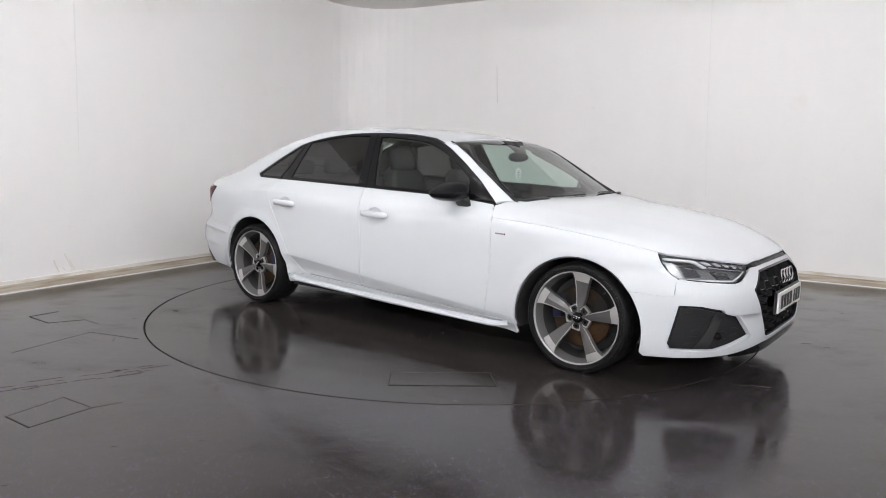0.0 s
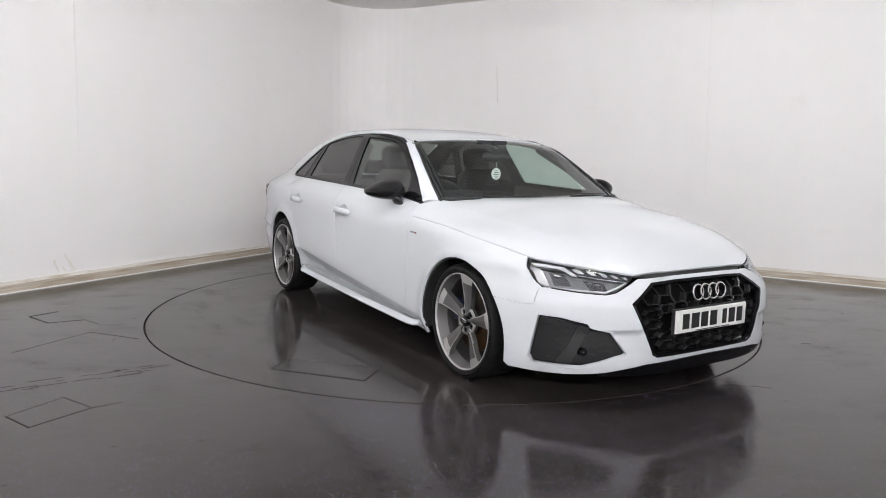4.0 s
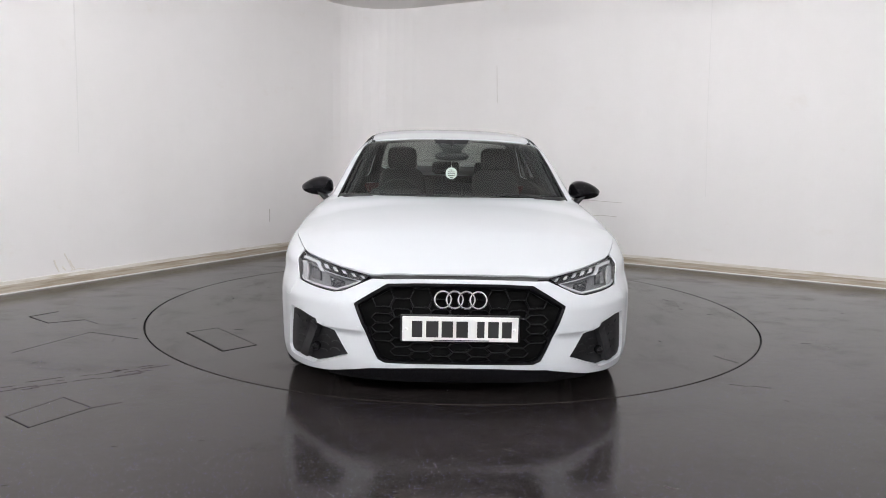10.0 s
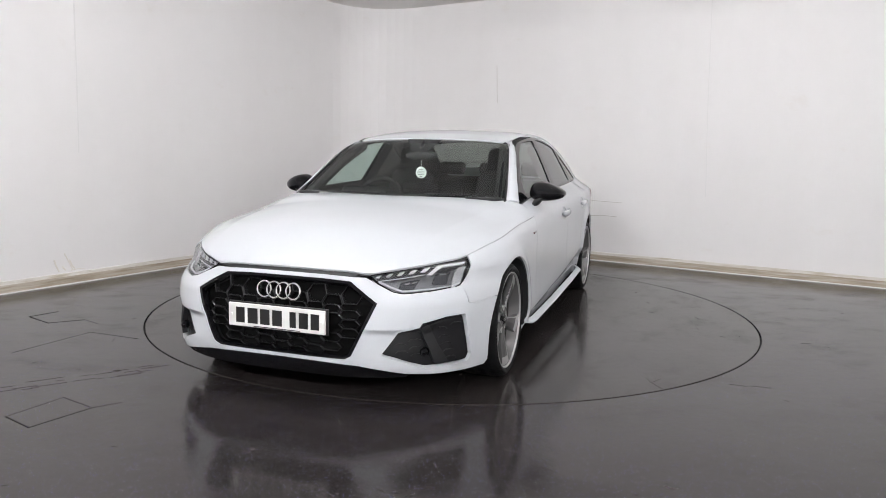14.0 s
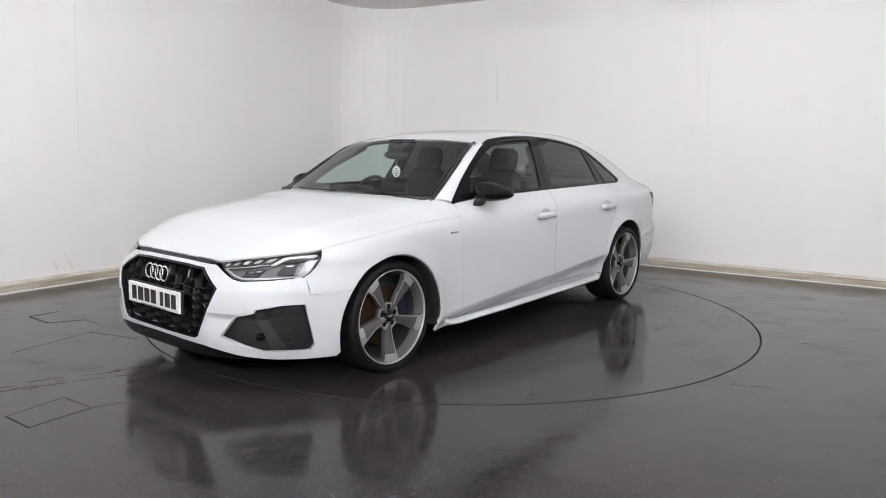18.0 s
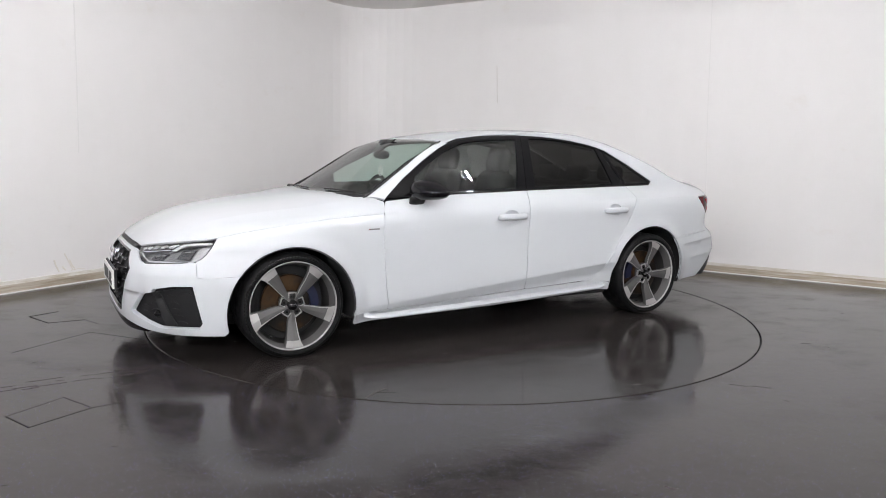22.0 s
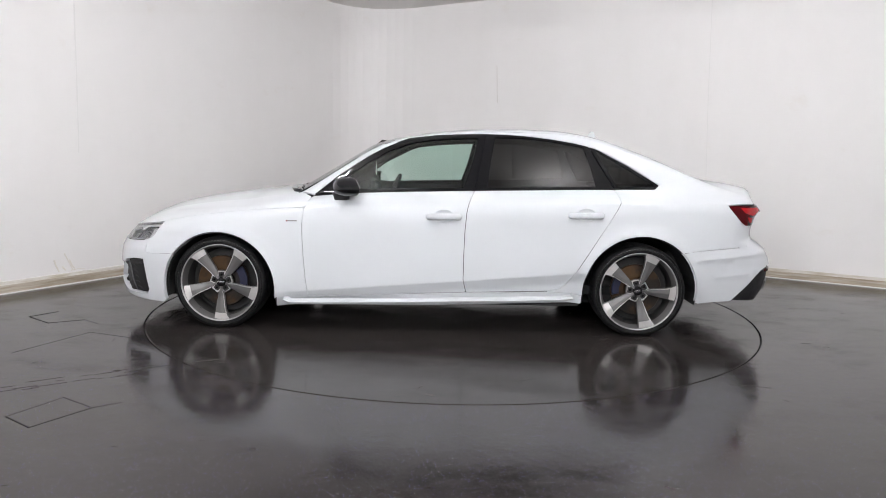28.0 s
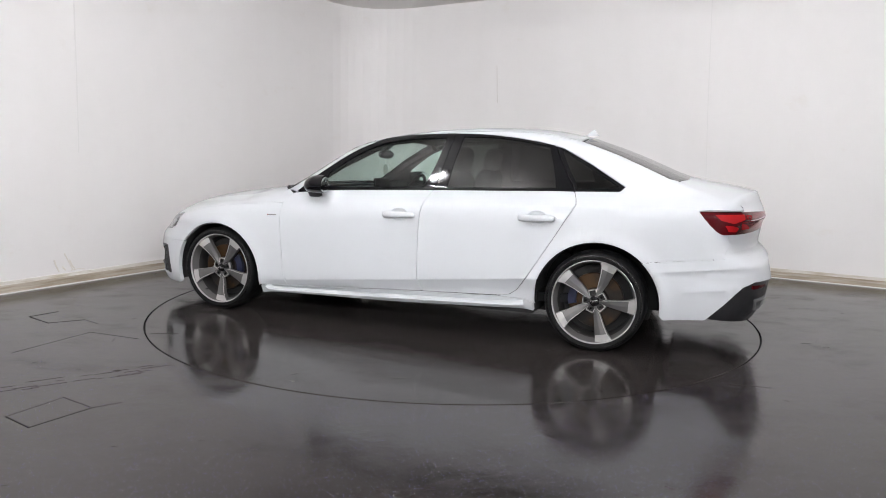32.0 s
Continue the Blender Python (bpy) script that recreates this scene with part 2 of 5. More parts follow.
def build_floor():
    # a sheet with a round opening for the turntable
    bm = bmesh.new()
    n = 128
    ring = [bm.verts.new(((DISC_R + 0.011) * math.cos(2 * math.pi * i / n), (DISC_R + 0.011) * math.sin(2 * math.pi * i / n), 0)) for i in range(n)]
    low = [bm.verts.new((v.co.x, v.co.y, -0.05)) for v in ring]
    outer = [bm.verts.new((16 * max(-1, min(1, 1.5 * math.cos(2 * math.pi * i / n))), 16 * max(-1, min(1, 1.5 * math.sin(2 * math.pi * i / n))), 0)) for i in range(n)]
    for i in range(n):
        j = (i + 1) % n
        bm.faces.new((ring[i], outer[i], outer[j], ring[j]))
        bm.faces.new((low[i], ring[i], ring[j], low[j]))
    tagged(part("floor", bm, FLOOR), "dark grey resin studio floor with pale flecks", "floor", kind="structure")
    pit = lathe([(DISC_R + 0.2, -0.05), (0.001, -0.05)], 64, "z")
    tagged(part("floor_pit", pit, DARK_INSIDE), "dark pit under the turntable", "pit", kind="structure")


build_floor()
WALL_PTS = wall_line()
wall_back = tagged(part("wall_back", wall_strip(WALL_PTS, 0, HEIGHT, 0.15), WALL), "white painted studio walls with a rounded corner", "wall", kind="structure")
tagged(part("wall_side", wall_strip([LEFT_END, FAR_END], 0, HEIGHT, 0.15), WALL), "white painted studio wall", "wall", kind="structure")
tagged(part("wall_front", wall_strip([RIGHT_END, FAR_END], 0, HEIGHT, 0.15), WALL), "white painted studio wall", "wall", kind="structure")
tagged(part("ceiling", box(-12, 12, -12, 8, HEIGHT, HEIGHT + 0.1), CEILING), "pale grey-brown painted ceiling", "ceiling", kind="structure")


def skirting(pts):
    bm = wall_strip(pts, 0.0, 0.072, 0.028, 0.028)
    ob = tagged(part("baseboard", bm, SKIRTING), "scuffed cream skirting board along the floor", "baseboard", kind="structure")
    part("top_bead", wall_strip(pts, 0.072, 0.100, 0.022, 0.022), SKIRTING_TOP, ob, "worn white upper edge")
    part("floor_bead", wall_strip(pts, 0.0, 0.010, 0.036, 0.036), SKIRTING_EDGE, ob, "pale sealed lower edge")


skirting(WALL_PTS)

# ---- turntable ----
def build_turntable():
    top = new("turntable")
    tagged(top, "large round turntable disc flush with the dark floor", "turntable")
    disc = lathe([(DISC_R, -0.04), (DISC_R, -0.003), (DISC_R - 0.003, 0.0), (0.0005, 0.0)], 160, "z")
    part("deck", disc, FLOOR_DISC, top, "dark resin deck")
    return top


turntable = build_turntable()


from mathutils.geometry import delaunay_2d_cdt


# ---- the car's skin: one smooth surface from which all panels are cut ----
def curve(*pts):
    """A smooth line through (x, y) pairs without overshoot, for arrays."""
    xs, ys = np.array(sorted(pts), float).T
    d = np.diff(ys) / np.diff(xs)
    m = np.empty(len(xs))
    m[0], m[-1] = d[0], d[-1]
    with np.errstate(divide="ignore", invalid="ignore"):
        m[1:-1] = np.where(d[:-1] * d[1:] > 0, 2 * d[:-1] * d[1:] / (d[:-1] + d[1:]), 0)

    def f(x):
        x = np.asarray(x, float)
        c = np.clip(x, xs[0], xs[-1])
        i = np.clip(np.searchsorted(xs, c) - 1, 0, len(xs) - 2)
        h = xs[i + 1] - xs[i]
        t = (c - xs[i]) / h
        y = (2 * t**3 - 3 * t * t + 1) * ys[i] + (t**3 - 2 * t * t + t) * h * m[i] + (3 * t * t - 2 * t**3) * ys[i + 1] + (t**3 - t * t) * h * m[i + 1]
        return y + np.where(x < xs[0], (x - xs[0]) * m[0], 0) + np.where(x > xs[-1], (x - xs[-1]) * m[-1], 0)
    return f


def step(a, b, x):
    t = np.clip((np.asarray(x, float) - a) / (b - a), 0, 1)
    return t * t * (3 - 2 * t)


def smax(a, b, k):
    h = np.maximum(k - np.abs(a - b), 0) / k
    return np.maximum(a, b) + h * h * k / 4


shoulder_z = curve((2.3, 0.60), (2.1, 0.65), (1.829, 0.708), (1.56, 0.762), (1.36, 0.789), (1.17, 0.81), (0.836, 0.833), (0, 0.866), (-1.113, 0.892), (-1.972, 0.907), (-2.45, 0.895))
shoulder_y = curve((2.3, 0.80), (2.0, 0.85), (1.8, 0.875), (1.4, 0.897), (0.9, 0.905), (0, 0.908), (-1.1, 0.893), (-1.6, 0.872), (-1.98, 0.835), (-2.4, 0.75))
section = curve((-0.74, -0.05), (-0.62, -0.014), (-0.50, 0.004), (-0.40, 0.010), (-0.25, 0.015), (-0.12, 0.016), (-0.04, 0.008), (0, 0), (0.03, -0.02), (0.06, -0.05), (0.10, -0.105), (0.15, -0.19))
nose_x = curve((0.12, 2.20), (0.18, 2.262), (0.24, 2.285), (0.32, 2.292), (0.42, 2.292), (0.50, 2.282), (0.56, 2.265), (0.62, 2.236), (0.66, 2.205), (0.70, 2.15), (0.8, 1.98))
tail_x = curve((0.16, -2.30), (0.25, -2.37), (0.36, -2.42), (0.46, -2.43), (0.565, -2.418), (0.61, -2.395), (0.66, -2.352), (0.74, -2.362), (0.87, -2.378), (0.92, -2.356), (0.985, -2.337), (1.02, -2.36), (1.1, -2.40))
top_z = curve((2.27, 0.60), (2.22, 0.648), (2.12, 0.72), (2.02, 0.768), (1.87, 0.814), (1.74, 0.845), (1.52, 0.88), (1.32, 0.906), (1.08, 0.934), (0.9, 0.945), (0, 0.99), (-1.2, 1.03), (-1.86, 1.053), (-2.07, 1.042), (-2.22, 1.02), (-2.35, 0.99), (-2.45, 0.965))
roof_z = curve((0.5, 1.275), (0.266, 1.316), (0.038, 1.357), (-0.263, 1.388), (-0.563, 1.398), (-0.82, 1.394), (-1.105, 1.370), (-1.36, 1.322), (-1.8, 1.20))
cabin_plan = curve((1.0, -0.055), (0.5, -0.018), (0, 0), (-0.8, -0.004), (-1.5, -0.03), (-2.0, -0.10))
bonnet_fold = curve((0.9, 0.735), (1.05, 0.712), (1.20, 0.680), (1.35, 0.653), (1.6, 0.621), (1.8, 0.596), (2.1, 0.555))
ARCHES = ((1.412, 0.280, 0.380), (-1.418, 0.297, 0.387))


def skin(x, y, z):
    """Below zero inside the car's outer skin; x forward, y to the left, z up."""
    x, y, z = np.broadcast_arrays(np.asarray(x, float), np.abs(np.asarray(y, float)), np.asarray(z, float))
    zs, ws = shoulder_z(x), shoulder_y(x)
    w = ws + section(z - zs)
    e = z - (0.343 - 0.0858 * x)
    w = w + step(1.22, 0.90, np.abs(x + 0.02)) * np.where(e > 0, 0.012 * np.exp(-((e / 0.15) ** 2)), np.maximum(-0.024, 0.012 + e * 0.50))
    # the shoulder's fine ridge, sharpest on the rear quarter
    w = w + (0.0016 + 0.0072 * step(-0.5, -1.4, x)) * np.maximum(0, 1 - np.abs(z - zs) / 0.022) * step(1.3, 0.7, x)
    for cx, cz, r in ARCHES:
        d = np.hypot(x - cx, z - cz) - r
        w = w + 0.020 * np.exp(-((np.maximum(d, 0) / 0.055) ** 2)) * step(0.05, 0.25, z)
    # two long creases in the rear bumper
    zc = 0.523 - 0.106 * (x + 1.79)
    rib = 0.008 * step(-1.74, -1.86, x) * np.maximum(0, 1 - np.where(z > zc, (z - zc) / 0.06, (zc - z) / 0.022))
    rib = rib + 0.006 * step(-1.86, -2.0, x) * np.maximum(0, 1 - np.where(z > zc - 0.128, (z - zc + 0.128) / 0.05, (zc - 0.128 - z) / 0.025))
    w = w + rib
    side = y - w
    up = step(0.58, 0.68, z)
    # ledge from the side intake to the grille
    k = 0.400 - z
    ledge = 0.016 * step(0.40, 0.50, y) * step(0.80, 0.68, y) * np.clip(k / 0.010, 0, 1) * np.clip(1 - k / 0.13, 0, 1)
    nose = (x + ledge - (nose_x(z) - (0.73 - 0.13 * up) * y**4 - 0.14 * step(0.5, 0.65, z) * y * y)) * 0.9
    u = step(0.5, 0.72, z)
    tail = ((tail_x(z) - rib + 0.37 * (1 - u) * y**4 + 0.33 * u * y * y) - x) * 0.9
    p = 2.6 + 5.4 * step(1.3, 0.7, x) * step(-1.5, -1.1, x) + 0.6 * step(-1.4, -1.8, x)
    zt = top_z(x)
    dome = 0.007 * np.clip(1 - (y - bonnet_fold(x)) / 0.07, 0, 1) * step(0.98, 1.15, x) * step(2.12, 1.85, x) - 0.003 * step(0.98, 1.15, x) * step(2.12, 1.85, x)
    top = (z - (zt + dome - (zt - zs) * (y / ws) ** p)) * 0.93
    around = smax(side, tail, 0.035 + 0.070 * step(-1.7, -2.1, x))
    body = smax(smax(around, top, 0.05 - 0.025 * step(-1.9, -2.2, x)), nose, 0.085)
    zz = np.maximum(z, 0.90)
    wg = 0.797 + cabin_plan(x) - (zz - 0.965) * 0.485 - 0.10 * (zz - 0.965) ** 2
    cs = (y - wg) * 0.88
    cr = z - (roof_z(x) - 0.06 * y * y - 0.12 * y**4)
    cw = (x - (1.012 - (z - 0.93) / 0.61 - 0.27 * y * y - 0.10 * (z - 0.93) * (1.31 - z))) * 0.52
    cb = (z - (1.046 + 0.40 * (x + 1.95) - 0.09 * y * y + 0.10 * (x + 1.95) * (-1.15 - x))) * 0.92
    cab = np.maximum(smax(smax(smax(cs, cr, 0.06), cw, 0.035), cb, 0.05), 0.86 - z)
    return -smax(-body, -cab, 0.02 + 0.05 * step(-1.25, -1.75, x))


def meet(origin, way, far=2.6):
    """Where rays that come back from far away first touch the skin."""
    o, d = np.atleast_2d(np.asarray(origin, float)), np.atleast_2d(np.asarray(way, float))
    n = len(o)
    cuts = np.linspace(far, 0, 64)
    q = o[:, None] + d[:, None] * cuts[None, :, None]
    v = skin(q[..., 0], q[..., 1], q[..., 2])
    ins = v < 0
    k = np.where(ins.any(1), np.argmax(ins, 1), 1)
    k = np.maximum(k, 1)
    i = np.arange(n)
    lo, hi, fl, fh = cuts[k], cuts[k - 1], v[i, k], v[i, k - 1]
    for _ in range(7):
        mid = np.where(fh - fl > 1e-12, lo + (hi - lo) * np.clip(-fl / np.maximum(fh - fl, 1e-12), 0.02, 0.98), (lo + hi) / 2)
        p = o + d * mid[:, None]
        f = skin(p[:, 0], p[:, 1], p[:, 2])
        neg = f < 0
        fh, fl = np.where(neg, fh * 0.5, f), np.where(neg, f, fl * 0.5)
        lo, hi = np.where(neg, mid, lo), np.where(neg, hi, mid)
    return o + d * mid[:, None]


def skin_normal(p):
    h = 2e-3
    g = np.stack([skin(*(p + h * a).T) - skin(*(p - h * a).T) for a in np.eye(3)], 1)
    return g / np.maximum(np.linalg.norm(g, axis=1), 1e-9)[:, None]


# points on the skin, from a side view, a front or rear view, or from above
def sides(*xz):
    a = np.array(xz, float)
    return meet(np.stack([a[:, 0], 0 * a[:, 0], a[:, 1]], 1), np.tile([0, 1.0, 0], (len(a), 1)))


def fronts(*yz):
    a = np.array(yz, float)
    return meet(np.stack([0 * a[:, 0] + 0.6, a[:, 0], a[:, 1]], 1), np.tile([1.0, 0, 0], (len(a), 1)))


def rears(*yz):
    a = np.array(yz, float)
    return meet(np.stack([0 * a[:, 0] - 0.6, a[:, 0], a[:, 1]], 1), np.tile([-1.0, 0, 0], (len(a), 1)))


def tops(*xy):
    a = np.array(xy, float)
    return meet(np.stack([a[:, 0], a[:, 1], 0 * a[:, 0] + 0.4], 1), np.tile([0, 0, 1.0], (len(a), 1)))


class Barrel:
    title = "barrel"
    """Unrolls the skin round a lengthwise axis."""
    @staticmethod
    def flat(p):
        return np.stack([p[:, 0], 0.75 * np.arctan2(p[:, 1], p[:, 2] - 0.55)], 1)

    @staticmethod
    def skin(q):
        a = q[:, 1] / 0.75
        z = 0 * a
        return meet(np.stack([q[:, 0], z, z + 0.55], 1), np.stack([z, np.sin(a), np.cos(a)], 1))


class Nose:
    """Unrolls the skin round an upright axis behind the nose (or before the tail)."""
    title, at, sign = "nose", 1.3, 1

    @classmethod
    def flat(cls, p):
        return np.stack([0.9 * np.arctan2(p[:, 1], cls.sign * (p[:, 0] - cls.at)), p[:, 2]], 1)

    @classmethod
    def skin(cls, q):
        a = q[:, 0] / 0.9
        z = 0 * a
        return meet(np.stack([z + cls.at, z, q[:, 1]], 1), np.stack([cls.sign * np.cos(a), np.sin(a), z], 1))


class Tail(Nose):
    title, at, sign = "tail", -1.35, -1


def dense(q, gap=0.02):
    """Points along a closed flat outline at even, close steps."""
    out = []
    for a, b in zip(q, np.roll(q, -1, 0)):
        n = max(1, int(np.ceil(np.linalg.norm(b - a) / gap)))
        out += [a + (b - a) * i / n for i in range(n)]
    return np.array(out)


def rounded(q, r):
    """Cuts the corners of a closed outline with short curves."""
    out = []
    n = len(q)
    for i in range(n):
        a, b, c = q[i - 1], q[i], q[(i + 1) % n]
        la, lc = np.linalg.norm(a - b), np.linalg.norm(c - b)
        u, v = (a - b) / max(la, 1e-9), (c - b) / max(lc, 1e-9)
        bend = np.arccos(np.clip(-u @ v, -1, 1))
        if bend < 0.12:
            out.append(b)
            continue
        s, e = b + u * min(r, la * 0.45), b + v * min(r, lc * 0.45)
        out += [s * (1 - t) ** 2 + b * 2 * t * (1 - t) + e * t * t for t in np.linspace(0, 1, 6)]
    return np.array(out)


def inset(q, d):
    area = 0.5 * np.sum(q[:, 0] * np.roll(q[:, 1], -1) - np.roll(q[:, 0], -1) * q[:, 1])
    t = np.roll(q, -1, 0) - np.roll(q, 1, 0)
    t /= np.maximum(np.linalg.norm(t, axis=1), 1e-9)[:, None]
    return q + np.stack([-t[:, 1], t[:, 0]], 1) * d * np.sign(area)


def within(p, q):
    x, y = p[:, 0][:, None], p[:, 1][:, None]
    x0, y0 = q[:, 0][None], q[:, 1][None]
    x1, y1 = np.roll(q[:, 0], -1)[None], np.roll(q[:, 1], -1)[None]
    with np.errstate(divide="ignore", invalid="ignore"):
        cross = ((y0 > y) != (y1 > y)) & (x < (x1 - x0) * (y - y0) / (y1 - y0) + x0)
    return cross.sum(1) % 2 == 1


CUTS = {}
LINES = {"barrel": [], "nose": [], "tail": []}


def crease(chart, points):
    """Keeps a sharp line of the skin sharp in every panel that it crosses."""
    q = chart.flat(points)
    n = np.gradient(q, axis=0)
    n = np.stack([-n[:, 1], n[:, 0]], 1) / np.maximum(np.linalg.norm(n, axis=1), 1e-9)[:, None]
    LINES[chart.title] += [q, q + n * 0.006, q - n * 0.006]




def cut_panel(outline, chart, holes=(), sink=0.0, lip=0.014, gap=0.0017, grid=0.035, corner=0.012, lift=None):
    """Cuts one panel out of the skin: its face, and an edge turned inwards. Gives vertices, faces and normals."""
    key = (np.asarray(outline).tobytes(), chart.title, tuple(np.asarray(h).tobytes() for h in holes), sink, lip, gap, grid, corner)
    if lift is None and key in CUTS:
        return CUTS[key]
    loops = []
    for k, line in enumerate((outline, *holes)):
        q = dense(rounded(chart.flat(np.asarray(line, float)), corner), min(0.02, grid))
        loops.append(inset(q, gap if k == 0 else -gap * 0.4))
    lo, hi = loops[0].min(0), loops[0].max(0)
    gx, gy = np.meshgrid(np.arange(lo[0], hi[0], grid), np.arange(lo[1], hi[1], grid))
    gx = gx + (np.arange(gx.shape[0]) % 2)[:, None] * grid * 0.5
    inner = np.stack([gx.ravel(), gy.ravel()], 1)
    keep = within(inner, loops[0])
    for h in loops[1:]:
        keep &= ~within(inner, h)
    inner = inner[keep]
    rim = np.concatenate(loops)
    if lift is None and sink == 0 and LINES[chart.title]:
        sharp = np.concatenate(LINES[chart.title])
        ok = within(sharp, loops[0])
        for h in loops[1:]:
            ok &= ~within(sharp, h)
        sharp = sharp[ok]
        if len(sharp) and len(inner):
            inner = inner[np.array([np.min(np.hypot(*(sharp - p).T)) > 0.008 for p in inner])]
            inner = np.concatenate([inner, sharp])
    if len(inner):
        near = np.min(np.hypot(inner[:, None, 0] - rim[None, :, 0], inner[:, None, 1] - rim[None, :, 1]), 1)
        inner = inner[near > min(0.011, grid * 0.5)]
    flat = np.concatenate([rim, inner]) if len(inner) else rim
    edges, start = [], 0
    for q in loops:
        edges += [(start + i, start + (i + 1) % len(q)) for i in range(len(q))]
        start += len(q)
    v2, _, tris, _, _, _ = delaunay_2d_cdt([Vector(p) for p in flat], edges, [], 0, 1e-6)
    v2 = np.array([tuple(v) for v in v2])
    tris = np.array([t for t in tris if len(t) == 3])
    mid = v2[tris].mean(1)
    good = within(mid, loops[0])
    for h in loops[1:]:
        good &= ~within(mid, h)
    tris = tris[good]
    p = chart.skin(v2)
    nrm = skin_normal(p)
    if lift is not None:
        p = p + nrm * lift(p)[:, None]
    p = p - nrm * sink
    a, b, c = p[tris[:, 0]], p[tris[:, 1]], p[tris[:, 2]]
    flip = np.einsum("ij,ij->i", np.cross(b - a, c - a), nrm[tris].mean(1)) < 0
    tris[flip] = tris[flip][:, ::-1]
    verts, norms, faces = [*p], [*nrm], [tuple(t) for t in tris]
    if lip:
        count = {}
        for t in faces:
            for i in range(3):
                count[(t[i], t[(i + 1) % 3])] = 1
        border = [e for e in count if (e[1], e[0]) not in count]
        for i, j in border:
            d = p[j] - p[i]
            side = np.cross(d, nrm[i])
            side /= max(np.linalg.norm(side), 1e-9)
            k = len(verts)
            verts += [p[i], p[j], p[j] - nrm[j] * lip, p[i] - nrm[i] * lip]
            norms += [side * 0.8 + nrm[i] * 0.2] * 2 + [side] * 2
            faces.append((k + 1, k, k + 3, k + 2))
    CUTS[key] = np.array(verts), faces, np.array(norms)
    return CUTS[key]


def mesh_from(name, verts, faces, norms=None):
    me = bpy.data.meshes.new(name)
    me.from_pydata([tuple(v) for v in verts], [], faces)
    me.update()
    me.shade_smooth()
    if norms is not None:
        me.normals_split_custom_set_from_vertices([tuple(n) for n in norms])
    return me


def panel(name, outline, chart, mat, parent, label="", mirror=False, lining=None, **kw):
    """One panel, or (mirror) the matching one of the right-hand side."""
    v, f, n = cut_panel(outline, chart, **kw)
    if mirror:
        v, n = v * (1, -1, 1), n * (1, -1, 1)
        f = [t[::-1] for t in f]
    ob = part(name, mesh_from(name, v, f, n), mat, parent, label)
    if lining:
        kw2 = {**kw, "sink": kw.get("sink", 0) + 0.018, "lip": 0, "gap": -0.006, "grid": 0.07}
        kw2.pop("lift", None)
        v, f, n = cut_panel(outline, chart, **kw2)
        if mirror:
            v, n = v * (1, -1, 1), n * (1, -1, 1)
            f = [t[::-1] for t in f]
        part("lining", mesh_from("lining", v, f, n), lining, ob, "dark inner lining")
    return ob


def both(*halves):
    """A full-width outline from the left half, run from the centre line to the centre line."""
    h = np.concatenate(halves)
    return np.concatenate([h, (h * (1, -1, 1))[::-1]])


def arc(cx, cz, r, a0, a1, n=22):
    return [(cx + r * math.cos(radians(a0 + (a1 - a0) * i / n)), cz + r * math.sin(radians(a0 + (a1 - a0) * i / n))) for i in range(n + 1)]


car = tagged(new("car"), "white four-door saloon car with black trim on the turntable", "car")

# shared lines, in the side view
HOOD_LINE = [(1.812, 0.711), (1.68, 0.741), (1.551, 0.764), (1.361, 0.789), (1.174, 0.810), (1.0, 0.823), (0.836, 0.833)]
DOOR_FRONT = [(0.848, 0.72), (0.846, 0.62), (0.842, 0.534), (0.828, 0.365), (0.808, 0.232)]
DOOR_SPLIT = [(-0.296, 0.961), (-0.262, 0.89), (-0.246, 0.826), (-0.236, 0.70), (-0.232, 0.576), (-0.230, 0.368), (-0.251, 0.278)]
DOOR_REAR = [(-0.80, 0.297), (-0.864, 0.310), (-0.912, 0.343), (-0.987, 0.442), (-1.113, 0.644), (-1.246, 0.861), (-1.270, 0.905), (-1.262, 0.94), (-1.241, 0.984)]
BELT = [(0.780, 0.914), (0.55, 0.928), (0.312, 0.940), (0.0, 0.951), (-0.296, 0.961)]
BELT_REAR = [(-0.296, 0.961), (-0.75, 0.973), (-1.241, 0.984)]
LAMP_REAR = [(1.812, 0.711), (1.845, 0.665), (1.876, 0.622), (1.900, 0.60), (1.932, 0.583)]
DLO_TOP = [(0.790, 0.914), (0.628, 1.047), (0.480, 1.149), (0.330, 1.237), (0.163, 1.300), (0.03, 1.322), (-0.101, 1.336), (-0.362, 1.346), (-0.638, 1.337), (-0.82, 1.318), (-0.984, 1.292), (-1.138, 1.253), (-1.323, 1.156), (-1.471, 1.067), (-1.548, 1.020)]


crease(Barrel, sides(*[(a, 0.343 - 0.0858 * a) for a in np.arange(-1.15, 1.12, 0.011)]))
crease(Barrel, sides(*[(a, float(shoulder_z(a))) for a in np.arange(-2.05, 0.9, 0.011)]))
for s_ in (1, -1):
    crease(Barrel, tops(*[(a, s_ * float(bonnet_fold(a))) for a in np.arange(1.05, 2.05, 0.012)]))
crease(Nose, fronts(*[(a, 0.400) for a in np.arange(0.42, 0.72, 0.009)]))
crease(Nose, fronts(*[(a, 0.400) for a in np.arange(-0.72, -0.42, 0.009)]))
for s_ in (1, -1):
    crease(Tail, sides(*[(a, 0.523 - 0.106 * (a + 1.79)) for a in np.arange(-2.2, -1.78, 0.011)]) * (1, s_, 1))
    crease(Tail, sides(*[(a, 0.395 - 0.106 * (a + 1.79)) for a in np.arange(-2.15, -1.92, 0.011)]) * (1, s_, 1))
HANDLES = ((0.022, -0.212, 0.789, 0.794), (-0.918, -1.150, 0.812, 0.817))


